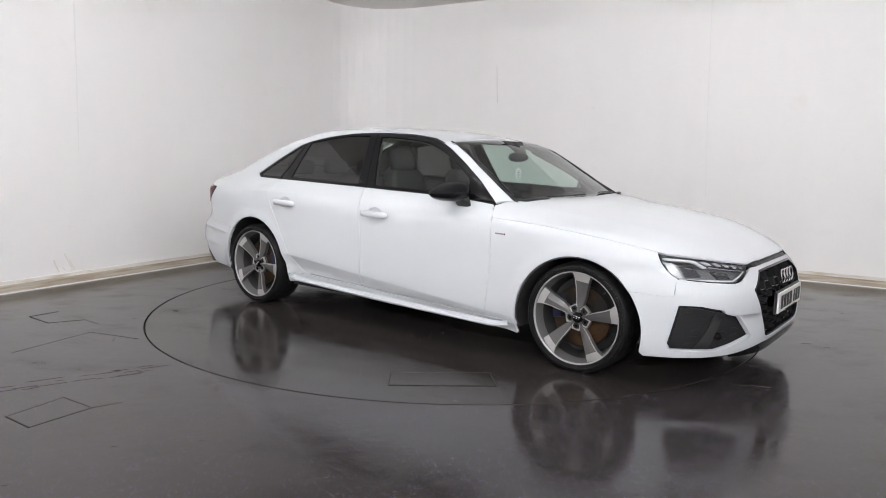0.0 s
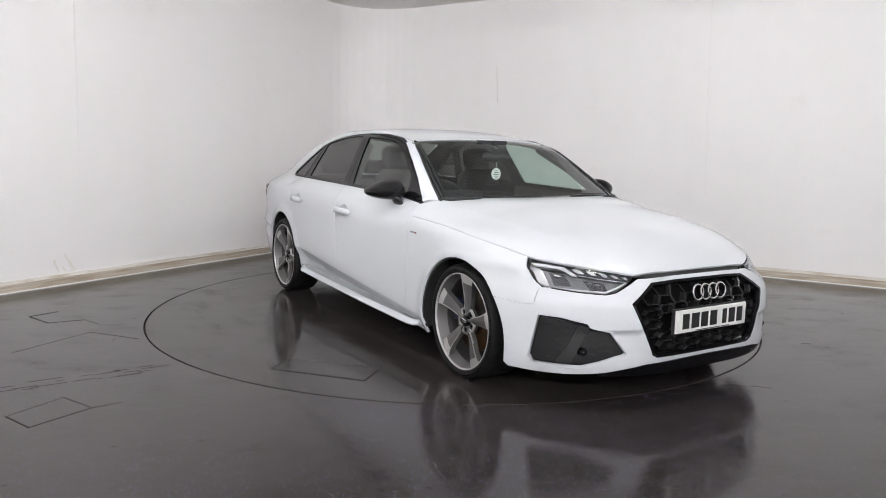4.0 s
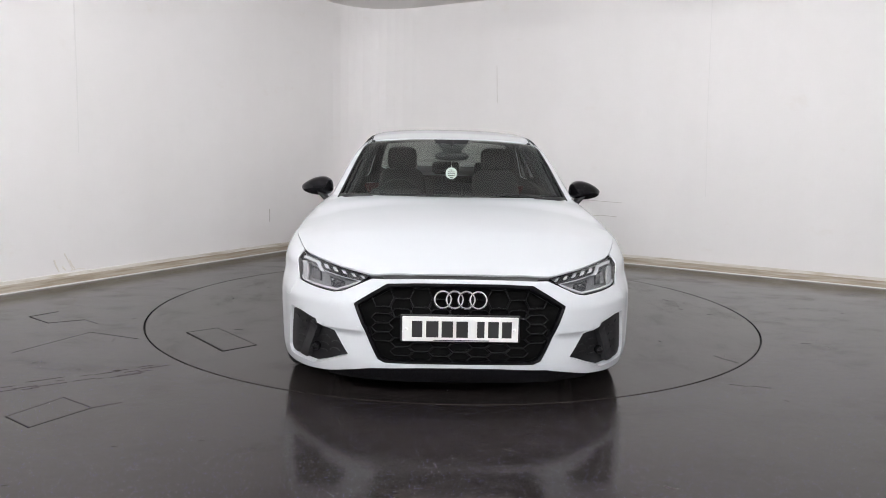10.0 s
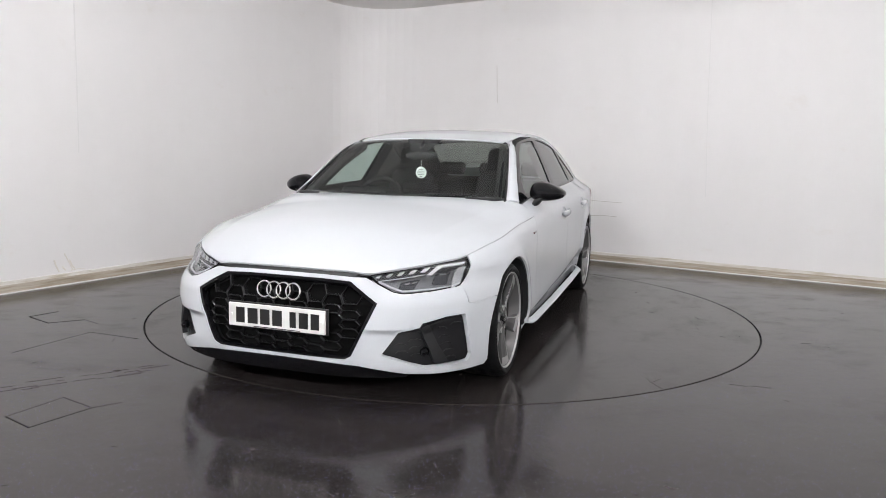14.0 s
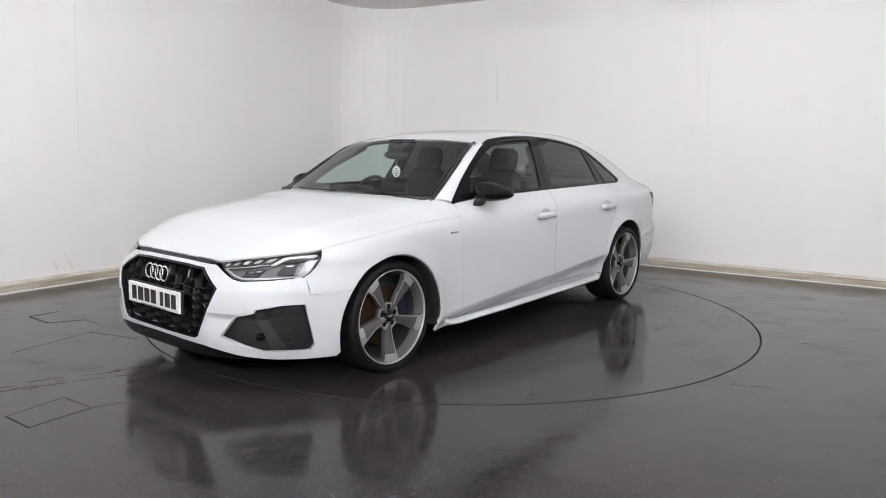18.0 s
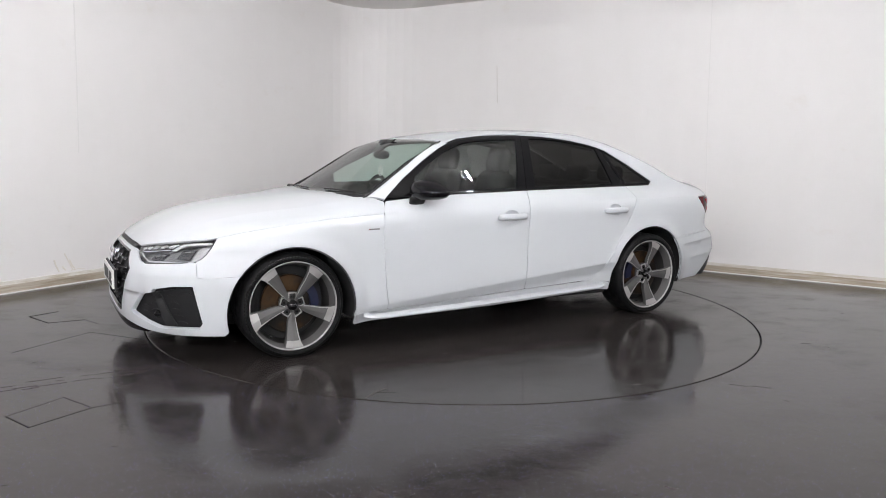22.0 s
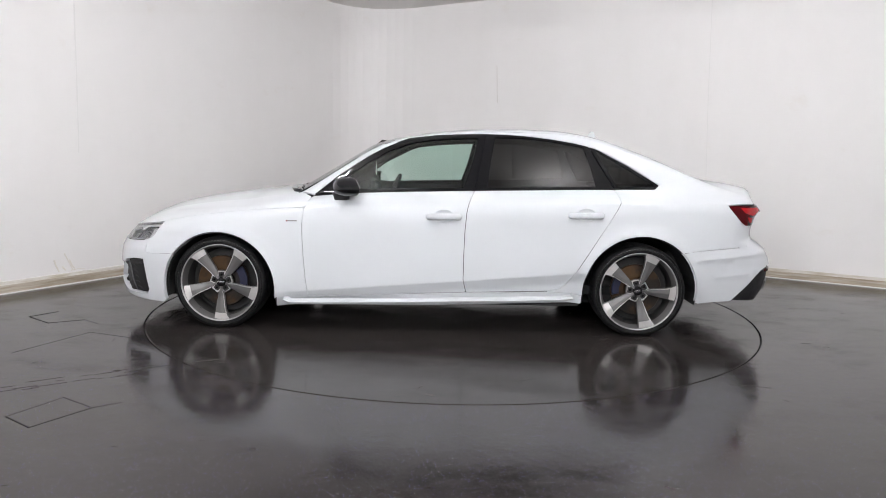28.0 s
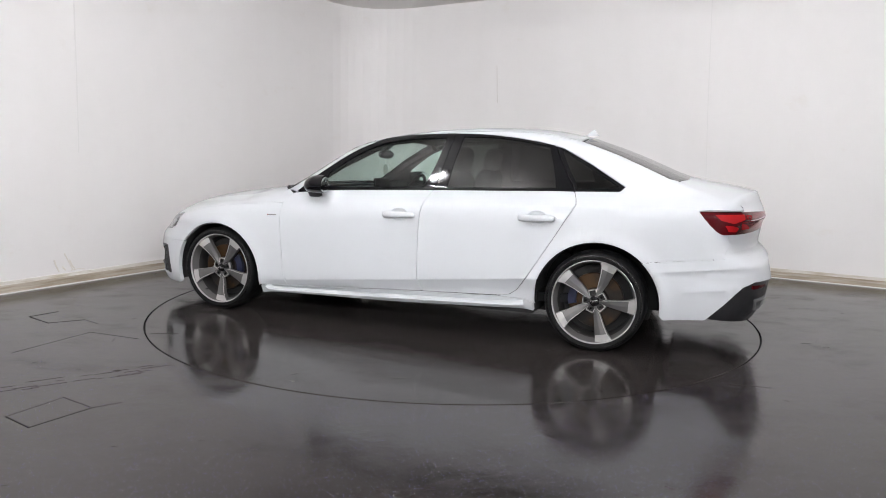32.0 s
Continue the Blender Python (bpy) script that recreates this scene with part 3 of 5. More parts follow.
def cup_line(x0, x1, z0, z1, n=28):
    """Outline of the hollow behind a handle."""
    a = np.linspace(0, 2 * math.pi, n, endpoint=False)
    return sides(*[((x0 + x1) / 2 + 0.062 * math.cos(t), (z0 + z1) / 2 + 0.004 + 0.041 * math.sin(t)) for t in a])


def build_skin():
    (fx, fz, fr), (rx, rz, rr) = ARCHES
    lamp_top = fronts((0.415, 0.645), (0.55, 0.668), (0.68, 0.690), (0.75, 0.701))
    ws_side = [(0.885, 0.735), (0.75, 0.706), (0.55, 0.655), (0.40, 0.616), (0.275, 0.588)]
    # bonnet
    half = [tops((1.035, 0.0), (1.02, 0.2), (0.985, 0.42), (0.93, 0.62), (0.885, 0.735)), sides((0.80, 0.90), (0.822, 0.86)), sides(*HOOD_LINE[::-1]), lamp_top[::-1], fronts((0.372, 0.647), (0.2, 0.651), (0.0, 0.653))]
    panel("bonnet", both(*half), Barrel, PAINT, car, lining=GAP_GREY, corner=0.006, grid=0.04, gap=0.0011)
    # roof and glass front and back
    roof = [tops((0.300, 0.0), (0.293, 0.3), (0.270, 0.56), (0.0, 0.566), (-0.5, 0.56), (-0.95, 0.555), (-1.235, 0.552), (-1.225, 0.3), (-1.215, 0.0))]
    panel("roof", both(*roof), Barrel, PAINT, car, lining=TRIM_FABRIC, gap=0.002, lip=0.008)
    screen = [tops((1.020, 0.0), (1.00, 0.25), (0.96, 0.47), (0.885, 0.705), (0.55, 0.640), (0.285, 0.575), (0.305, 0.3), (0.312, 0.0))]
    panel("windscreen", both(*screen), Barrel, GLASS_CLEAR, car, "clear green-tinted windscreen", sink=0.004, lip=0.003, grid=0.05, gap=0.0).visible_shadow = False
    band = [tops((1.032, 0.0), (1.012, 0.25), (0.97, 0.47), (0.893, 0.722), (0.55, 0.655), (0.275, 0.585), (0.295, 0.3), (0.302, 0.0))]
    slot = [tops((0.985, 0.0), (0.965, 0.25), (0.925, 0.46), (0.855, 0.675), (0.53, 0.618), (0.312, 0.560), (0.340, 0.3), (0.346, 0.0))]
    panel("windscreen_seal", both(*band), Barrel, BLACK_GLOSS, car, "black ceramic edge of the windscreen", holes=[both(*slot)], sink=0.007, lip=0.003, gap=0.0, corner=0.03)
    rear = [tops((-1.225, 0.0), (-1.235, 0.3), (-1.248, 0.545), (-1.50, 0.595), (-1.79, 0.640), (-1.845, 0.60), (-1.905, 0.35), (-1.925, 0.0))]
    panel("rear_window", both(*rear), Barrel, GLASS_REAR, car, "dark tinted rear window", sink=0.004, lip=0.004, grid=0.05, gap=0.0).visible_shadow = False
    # boot lid
    # the spoiler's edge, shared by the lid's deck and its upright face
    edge = meet([(-2.0, y_, 0.72) for y_ in (0.0, 0.2, 0.4, 0.54, 0.625)], [(-0.763, 0, 0.647)] * 5)
    deck = [tops((-1.935, 0.0), (-1.915, 0.35), (-1.86, 0.60), (-2.0, 0.645), (-2.10, 0.65)), edge[::-1]]
    lid = panel("boot_lid", both(*deck), Barrel, PAINT, car, lining=PAINT, sink=0.0010, gap=-0.004, lip=0.004)
    face = [edge, rears((0.650, 0.90), (0.60, 0.76), (0.52, 0.635), (0.0, 0.622))]
    panel("lid_face", both(*face), Tail, PAINT, lid, "upright face of the boot lid", lining=PAINT, sink=0.0016, gap=-0.003, lip=0.004)
    for m in (False, True):
        wing = [*HOOD_LINE, *DOOR_FRONT, (1.022, 0.224), *arc(fx, fz, fr, 190, 36.0), (1.742, 0.5055), (1.881, 0.495), (1.934, 0.500), (1.930, 0.560), *LAMP_REAR[::-1][:-1]]
        panel("front_wing", sides(*wing), Barrel, PAINT, car, mirror=m, lining=GAP_GREY, grid=0.03, corner=0.003, gap=0.0010)
        # doors below the glass
        f = [(0.792, 0.904), (0.8275, 0.859), (0.8425, 0.80), *DOOR_FRONT, (0.4, 0.248), *DOOR_SPLIT[::-1], *BELT[::-1][1:-1]]
        door = panel("front_door", sides(*f), Barrel, PAINT, car, mirror=m, lining=GAP_GREY, grid=0.025, gap=0.0024, holes=[cup_line(*HANDLES[0])])
        r = [*DOOR_SPLIT, *DOOR_REAR, *BELT_REAR[::-1][1:-1]]
        rdoor = panel("rear_door", sides(*r), Barrel, PAINT, car, mirror=m, lining=GAP_GREY, grid=0.025, gap=0.0024, holes=[cup_line(*HANDLES[1])])
        # black window frames and their panes
        cut = [(-0.372, 1.344), (-0.335, 1.15)]
        ff = [(0.785, 0.918), *DLO_TOP[1:7], *cut, (-0.298, 0.963), (0.0, 0.953), (0.312, 0.942), (0.6, 0.927)]
        fg = [(0.575, 0.960), (0.55, 1.05), (0.43, 1.135), (0.30, 1.213), (0.15, 1.272), (0.03, 1.294), (-0.137, 1.309), (-0.318, 1.314), (-0.275, 1.14), (-0.222, 0.979), (0.1, 0.968), (0.40, 0.957)]
        panel("window_frame", sides(*ff), Barrel, BLACK_GLOSS, door, "gloss black window frame", mirror=m, holes=[sides(*fg)], lining=TRIM_FABRIC, sink=0.002, lip=0.006, grid=0.04, gap=0.0018, corner=0.008)
        panel("pane", sides(*fg), Barrel, GLASS_SIDE, door, "clear green side window", mirror=m, sink=0.008, lip=0.003, gap=-0.003, grid=0.06).visible_shadow = False
        rf = [*cut[:1], (-0.638, 1.337), (-0.82, 1.318), (-0.984, 1.292), (-1.075, 1.272), (-1.16, 1.12), (-1.239, 0.986), (-0.75, 0.975), (-0.298, 0.963), cut[1]]
        rg = [(-0.435, 1.322), (-0.56, 1.324), (-0.684, 1.317), (-0.86, 1.295), (-1.040, 1.264), (-1.085, 1.13), (-1.118, 1.004), (-0.75, 0.993), (-0.383, 0.983), (-0.40, 1.13)]
        panel("window_frame", sides(*rf), Barrel, BLACK_GLOSS, rdoor, "gloss black window frame", mirror=m, holes=[sides(*rg)], lining=TRIM_FABRIC, sink=0.002, lip=0.006, grid=0.04, gap=0.0018, corner=0.006)
        panel("pane", sides(*rg), Barrel, GLASS_DARK, rdoor, "dark privacy glass", mirror=m, sink=0.007, lip=0.003, gap=-0.003, grid=0.06).visible_shadow = False
        # side frame: pillar strip, roof rail, rear pillar and quarter
        rail = sides(*[(x, z) for x, z in DLO_TOP])
        low = sides((-1.515, 0.990), (-1.30, 0.985), *DOOR_REAR[::-1], (-0.80, 0.292), (-1.030, 0.276))
        wheel = sides(*arc(rx, rz, rr, -5, 134))
        back = sides((-1.70, 0.577), (-1.836, 0.592), (-2.135, 0.620), (-2.17, 0.70), (-2.150, 0.764), (-2.105, 0.790), (-2.078, 0.811), (-2.03, 0.855), (-1.988, 0.898))
        back = np.concatenate([back, rears((0.75, 0.900), (0.69, 0.901), (0.655, 0.903), (0.648, 0.925))])
        lid_side = tops((-2.17, 0.645), (-2.10, 0.655), (-2.0, 0.65), (-1.86, 0.605), (-1.80, 0.645), (-1.50, 0.600), (-1.25, 0.556), (-0.95, 0.558), (-0.5, 0.563), (0.0, 0.569), (0.272, 0.565))
        front = tops((0.40, 0.608), (0.55, 0.645), (0.75, 0.698), (0.885, 0.73))
        side = panel("side_panel", np.concatenate([rail, low, wheel, back, lid_side, front]), Barrel, PAINT, car, "roof rail, rear pillar and rear quarter", mirror=m, lining=TRIM_FABRIC, grid=0.03, corner=0.004, gap=0.0012)
        qf = [(-1.083, 1.268), (-1.138, 1.251), (-1.323, 1.154), (-1.471, 1.065), (-1.545, 1.020), (-1.515, 0.992), (-1.246, 0.987), (-1.165, 1.12)]
        qg = [(-1.125, 1.243), (-1.261, 1.168), (-1.40, 1.085), (-1.510, 1.020), (-1.500, 1.008), (-1.262, 1.002), (-1.195, 1.115)]
        panel("quarter_frame", sides(*qf), Barrel, BLACK_GLOSS, side, "gloss black quarter window frame", mirror=m, holes=[sides(*qg)], sink=0.002, lip=0.006, grid=0.04, gap=0.0018, corner=0.008)
        panel("pane", sides(*qg), Barrel, GLASS_DARK, side, "dark privacy glass", mirror=m, sink=0.007, lip=0.003, gap=-0.003, grid=0.06).visible_shadow = False
        # sill
        sill = [(1.024, 0.222), (0.808, 0.230), (0.4, 0.246), (-0.251, 0.276), (-0.80, 0.292), (-1.028, 0.274), (-1.030, 0.214), (0.0, 0.181), (1.030, 0.156)]
        panel("sill", sides(*sill), Barrel, PAINT, car, "white side skirt", mirror=m, grid=0.03, lining=DARK_INSIDE)
    return None


build_skin()


# ---- front end ----
def hexagon(cy, cz, w, h):
    """A flat-topped cell, wider than high."""
    return [(cy - w / 2, cz), (cy - w * 0.30, cz + h / 2), (cy + w * 0.30, cz + h / 2), (cy + w / 2, cz), (cy + w * 0.30, cz - h / 2), (cy - w * 0.30, cz - h / 2)]


GRILLE = [(0.0, 0.618), (0.20, 0.617), (0.337, 0.611), (0.41, 0.570), (0.485, 0.523), (0.43, 0.395), (0.372, 0.272), (0.338, 0.255), (0.0, 0.254)]
INTAKE = [(1.957, 0.452), (2.05, 0.450), (2.143, 0.428)], [(0.664, 0.410), (0.575, 0.386), (0.508, 0.285), (0.685, 0.208)], [(1.930, 0.212), (1.912, 0.245)]


def intake_line():
    a, b, c = INTAKE
    return np.concatenate([sides(*a), fronts(*b), sides(*c)])


def build_front():
    (fx, fz, fr), _ = ARCHES
    top = fronts((0.0, 0.634), (0.2, 0.633), (0.345, 0.628), (0.405, 0.628), (0.47, 0.600), (0.538, 0.570), (0.583, 0.561), (0.68, 0.567))
    seam = sides((1.930, 0.580), (1.930, 0.560), (1.934, 0.500), (1.881, 0.495), (1.742, 0.5055))
    wheel = sides(*arc(fx, fz, fr, 35.9, -14))
    low = np.concatenate([sides((1.80, 0.168), (1.95, 0.170), (2.06, 0.174)), fronts((0.66, 0.182), (0.60, 0.190), (0.50, 0.212), (0.40, 0.229), (0.2, 0.236), (0.0, 0.238))])
    line = both(top, seam, wheel, low)
    grille = both(fronts(*GRILLE))
    pocket = intake_line()
    bumper = panel("front_bumper", line, Nose, PAINT, car, "white front bumper with a black grille", holes=[grille, pocket, pocket * (1, -1, 1)], grid=0.022, corner=0.003, lip=0.03, gap=0.0005)
    part("backing", mesh_from("backing", *cut_panel(line, Nose, sink=0.075, lip=0, gap=0.02, grid=0.06)), DARK_INSIDE, bumper, "dark cavity behind the openings")
    # gloss surround and mesh of the grille
    inner = both(fronts(*[(y * 0.968, 0.436 + (z - 0.436) * 0.95) for y, z in GRILLE]))
    panel("grille_surround", grille, Nose, BLACK_GLOSS, bumper, "gloss black grille surround", holes=[inner], sink=0.004, lip=0.03, gap=-0.002, grid=0.04, corner=0.006)
    # backing sheet behind the cells, its colour stands in for the cavity's shade
    mesh = part("grille", mesh_from("grille", *cut_panel(inner, Nose, sink=0.058, lip=0.0, gap=-0.01, grid=0.05)), GRILLE_SHADE, bumper, "black honeycomb grille on a backing coloured as deep shade")
    # honeycomb cells: raised rims on the grille
    q = np.array(GRILLE)
    cells = []
    for k in range(-5, 6):
        odd = k % 2
        cells += [(k * 0.088, z, 0.084) for z in ((0.506, 0.590) if odd else (0.548,))]
        cells += [(k * 0.088, 0.284 + 0.022 * odd + 0.044 * r, 0.044) for r in range(5)]
    full = np.concatenate([q, (q * (-1, 1))[::-1]])
    chosen = []
    for cy, cz, h in cells:
        ring = np.array(hexagon(cy, cz, 0.109, h * 0.985))
        if not within(np.array(hexagon(cy, cz, 0.080, h * 0.7)), full * (0.95, 1)).all():
            continue
        if abs(cy) < 0.29 and 0.375 < cz < 0.480:
            continue
        ring = np.stack([np.clip(ring[:, 0], -0.455, 0.455), np.clip(ring[:, 1], 0.262, 0.607)], 1)
        hole = ring.mean(0) + (ring - ring.mean(0)) * (0.88, 1 - 0.0095 / h)
        chosen += [ring, ring * 0.55 + hole * 0.45, hole]
    found = fronts(*np.concatenate(chosen)).reshape(-1, 3, 6, 3)
    for o, c, i in found:
        bm = bmesh.new()
        lay = []
        for pts, back in ((o, 0.052), (o, 0.027), (c, 0.022), (i, 0.027), (i, 0.056)):
            lay.append([bm.verts.new((p[0] - back, p[1], p[2])) for p in pts])
        for r, s in zip(lay, lay[1:]):
            for a in range(6):
                bm.faces.new((r[a], r[(a + 1) % 6], s[(a + 1) % 6], s[a]))
        part("cell", bm, GRILLE_BLACK, mesh)
    # slim black gap strip under the bonnet's edge
    strip = both(fronts((0.0, 0.652), (0.2, 0.650), (0.368, 0.645), (0.345, 0.630), (0.2, 0.635), (0.0, 0.636)))
    panel("bonnet_strip", strip, Nose, BLACK_PLASTIC, car, "black strip under the bonnet edge", sink=0.006, lip=0.02, gap=0.0, grid=0.02, corner=0.004)
    # splitter
    lip_top = fronts((0.0, 0.236), (0.2, 0.234), (0.40, 0.227), (0.50, 0.210), (0.62, 0.186))
    lip_low = fronts((0.60, 0.170), (0.45, 0.168), (0.2, 0.165), (0.0, 0.164))
    panel("splitter", both(lip_top, lip_low), Nose, BLACK_GLOSS, car, "gloss black lower lip", lip=0.06, gap=0.0, grid=0.02, corner=0.004, lift=lambda p: 0.006 * step(0.60, 0.30, np.abs(p[:, 1])) - 0.002)
    # four interlocking chrome rings
    badge = tagged(new("badge"), "four chrome rings on the grille")
    badge.parent = car
    for k in range(4):
        cy = -0.0795 + 0.053 * k
        pts = [(2.283 - 0.35 * (cz - 0.50) ** 2 * 4 + 0.002 * k, y, cz) for y, cz in ((cy + 0.037 * math.cos(a), 0.553 + 0.037 * math.sin(a)) for a in np.linspace(0, 2 * math.pi, 40, endpoint=False))]
        part("ring", sweep(pts, round_profile(0.0052, 8), Vector((1, 0, 0)), True), CHROME, badge, smooth=True)
    # plate: its writing is left as plain bars
    plate = part("plate", box(-0.006, 0.006, -0.26, 0.26, -0.056, 0.056, 0.004), PLATE_WHITE, car, "white plate with plain black bars")
    plate.location = (2.304, 0, 0.425)
    for y0, y1 in ((-0.217, -0.170), (-0.153, -0.098), (-0.084, -0.033), (-0.018, 0.034), (0.075, 0.108), (0.124, 0.172), (0.186, 0.230)):
        part("bar", box(0.0062, 0.0075, y0, y1, -0.037, 0.037), INK, plate)
    part("small_bar", box(0.0062, 0.0070, -0.12, 0.13, -0.0525, -0.0485), INK, plate)
    for s in (-0.242, 0.242):
        part("screw", lathe([(0.0001, 0.011), (0.005, 0.010), (0.007, 0.006)], 14, "x"), PLATE_WHITE, plate).location.y = s
    part("plate_holder", box(2.284, 2.297, -0.268, 0.268, 0.363, 0.487, 0.003), BLACK_PLASTIC, car, "black plate holder")
    for m in (False, True):
        s = -1 if m else 1
        # side intake: bowl with the recess's shade put into its colour, vane and sensor
        line2 = intake_line()
        pod = panel("side_intake", line2, Nose, POCKET_SHADE, bumper, "matt black side intake, darkened in colour as recess shade", mirror=m, sink=0.036, lip=0.0, gap=-0.006, grid=0.03)
        plate_line = np.concatenate([sides((1.962, 0.444), (2.03, 0.444)), fronts((0.69, 0.418), (0.727, 0.325), (0.762, 0.226)), sides((1.985, 0.216), (1.930, 0.220), (1.918, 0.25))])
        part("outer_plate", _flip(mesh_from("outer_plate", *cut_panel(plate_line, Nose, sink=0.012, lip=0.02, gap=0.004, grid=0.03, corner=0.010)), m), POCKET_SHADE, bumper, "matt black embossed plate in the intake")
        vane = fronts((0.700, 0.421), (0.662, 0.411), (0.690, 0.320), (0.718, 0.222), (0.768, 0.226), (0.728, 0.330))
        part("vane", _flip(mesh_from("vane", *cut_panel(vane, Nose, sink=0.003, lip=0.026, gap=0.002, grid=0.03, corner=0.012)), m), BLACK_PLASTIC, bumper, "black blade across the intake")
        # shallow honeycomb relief on both sides of the blade
        for rows_, y0, back in ((5, 0.795, 0.011), (5, 0.745, 0.011), (4, 0.645, 0.034), (4, 0.585, 0.034)):
            for k in range(rows_):
                zz = 0.405 - 0.036 * k - (0.018 if y0 in (0.745, 0.585) else 0.0) - (0.03 if back > 0.02 else 0)
                yy = y0 + (0.008 * k if back < 0.02 else 0.006 * k)
                w_ = 0.040 if back < 0.02 else 0.052
                zig = ((-w_ / 2, 0.0), (-w_ * 0.28, 0.009), (w_ * 0.28, 0.009), (w_ / 2, 0.0))
                line_ = np.array([(yy + a, zz + b) for a, b in zig])
                if not within(line_, np.array([(0.823, 0.438), (0.80, 0.445), (0.672, 0.415), (0.595, 0.386), (0.534, 0.279), (0.687, 0.215), (0.821, 0.21)])).all():
                    continue
                a = fronts(*line_)
                a = a - skin_normal(a) * back
                part("cell_edge", sweep([(p[0], p[1] * s, p[2]) for p in a], round_profile(0.0026, 6)), POCKET_SHADE, bumper)
        c = fronts((0.672, 0.288))[0]
        dot = lathe([(0.0001, 0.016), (0.010, 0.014), (0.017, 0.006), (0.020, -0.002), (0.021, -0.02)], 24, "x")
        part("sensor", dot, BLACK_GLOSS, bumper, "round parking sensor", smooth=True).location = (c[0] - 0.016, c[1] * s, c[2])
        # cover of the towing eye
        tow = fronts((0.516, 0.450), (0.462, 0.452), (0.462, 0.412), (0.516, 0.412))
        part("towing_cover", _flip(mesh_from("towing_cover", *cut_panel(tow, Nose, sink=-0.0006, lip=0.003, gap=0.0, grid=0.03, corner=0.008)), m), PAINT, bumper) if m else None
        build_headlamp(m)


def _flip(me, m):
    if m:
        for v in me.vertices:
            v.co.y *= -1
        me.flip_normals()
    return me


def build_headlamp(m):
    s = -1 if m else 1
    edge = np.concatenate([fronts((0.412, 0.640), (0.55, 0.665), (0.68, 0.687), (0.75, 0.698)), sides((1.815, 0.709), (1.845, 0.665), (1.876, 0.622), (1.900, 0.601), (1.930, 0.584)), fronts((0.68, 0.570), (0.583, 0.564), (0.538, 0.573), (0.47, 0.604))])
    lamp = panel("headlamp", edge, Nose, LENS_CLEAR, car, "clear headlamp with light bars under the lens", mirror=m, sink=0.003, lip=0.004, grid=0.03, corner=0.008)
    lamp.visible_shadow = False
    part("bowl", _flip(mesh_from("bowl", *cut_panel(edge, Nose, sink=0.045, lip=-0.040, gap=0.004, grid=0.03)), m), LAMP_GREY, lamp, "dark grey lamp bowl")
    part("rim", _flip(mesh_from("rim", *cut_panel(edge, Nose, holes=[shrink(edge, 0.975)], sink=0.0045, lip=0.02, gap=0.001, grid=0.03, corner=0.006)), m), BLACK_GLOSS, lamp, "black lamp edge")

    def inner(y, z, back):
        p = fronts((y, z))[0]
        n = skin_normal(p[None])[0]
        p = p - n * back
        return Vector((p[0], p[1] * s, p[2]))
    def plate(name, yz, back, mat, label="", lip=0.010):
        part(name, _flip(mesh_from(name, *cut_panel(fronts(*yz), Nose, sink=back, lip=lip, gap=0.0, grid=0.03, corner=0.003)), m), mat, lamp, label)
    # dark band under the upper edge, with slanted light bars let into it
    plate("mask", [(0.440, 0.643), (0.55, 0.663), (0.68, 0.685), (0.772, 0.697), (0.770, 0.672), (0.65, 0.648), (0.56, 0.634), (0.455, 0.622)], 0.020, LAMP_DARK, "dark mask above the lamps")
    for k in range(5):
        f = k / 4
        y, z, w, h = 0.648 - 0.186 * f, 0.681 - 0.031 * f, 0.021 - 0.006 * f, 0.025 - 0.008 * f
        plate("light_bar", [(y + w / 2, z), (y - w / 2, z - 0.002), (y - w / 2 - 0.012, z - h), (y + w / 2 - 0.012, z - h + 0.001)], 0.012, DRL_WHITE, "pale slanted light bar")
    # hooked outer bar, and the pale reflector at the lamp's end
    plate("hooked_bar", [(0.782, 0.692), (0.695, 0.690), (0.680, 0.683), (0.655, 0.641), (0.676, 0.639), (0.695, 0.668), (0.706, 0.676), (0.778, 0.682)], 0.013, DRL_WHITE, "pale hooked light bar")
    plate("side_reflector", [(0.797, 0.672), (0.766, 0.672), (0.760, 0.588), (0.790, 0.592)], 0.022, LAMP_WHITE, "bright side reflector")
    guide = [inner(0.648, 0.644, 0.014), inner(0.60, 0.637, 0.014), inner(0.559, 0.631, 0.014), inner(0.50, 0.624, 0.013), inner(0.462, 0.619, 0.012)]
    part("light_guide", sweep(guide, round_profile(0.0022, 8)), DRL_WHITE, lamp, "thin pale light guide", smooth=True)
    low = [inner(0.790, 0.598, 0.016), inner(0.764, 0.585, 0.016), inner(0.70, 0.582, 0.016), inner(0.64, 0.580, 0.016), inner(0.577, 0.577, 0.014), inner(0.52, 0.596, 0.014), inner(0.465, 0.617, 0.013)]
    part("light_guide", sweep(low, round_profile(0.0055, 8)), DRL_WHITE, lamp, "thin pale light guide", smooth=True)
    # two dark boxed modules with small bright reflectors
    plate("module", [(0.752, 0.655), (0.700, 0.648), (0.690, 0.604), (0.745, 0.600)], 0.034, BULB_GLASS, "dark boxed lens module", 0.016)
    plate("module", [(0.640, 0.630), (0.560, 0.622), (0.556, 0.594), (0.622, 0.592)], 0.034, BULB_GLASS, "dark boxed lens module", 0.016)
    for y, z, w in ((0.722, 0.640, 0.012), (0.618, 0.618, 0.010), (0.588, 0.614, 0.010)):
        plate("reflector_chip", [(y + w, z + 0.004), (y - w, z + 0.002), (y - w, z - 0.004), (y + w, z - 0.003)], 0.031, LAMP_CLEAR, "small bright reflector", 0.004)


def shrink(p, k):
    c = p.mean(0)
    q = c + (p - c) * k
    f = Nose.flat(q)
    return Nose.skin(f)


build_front()


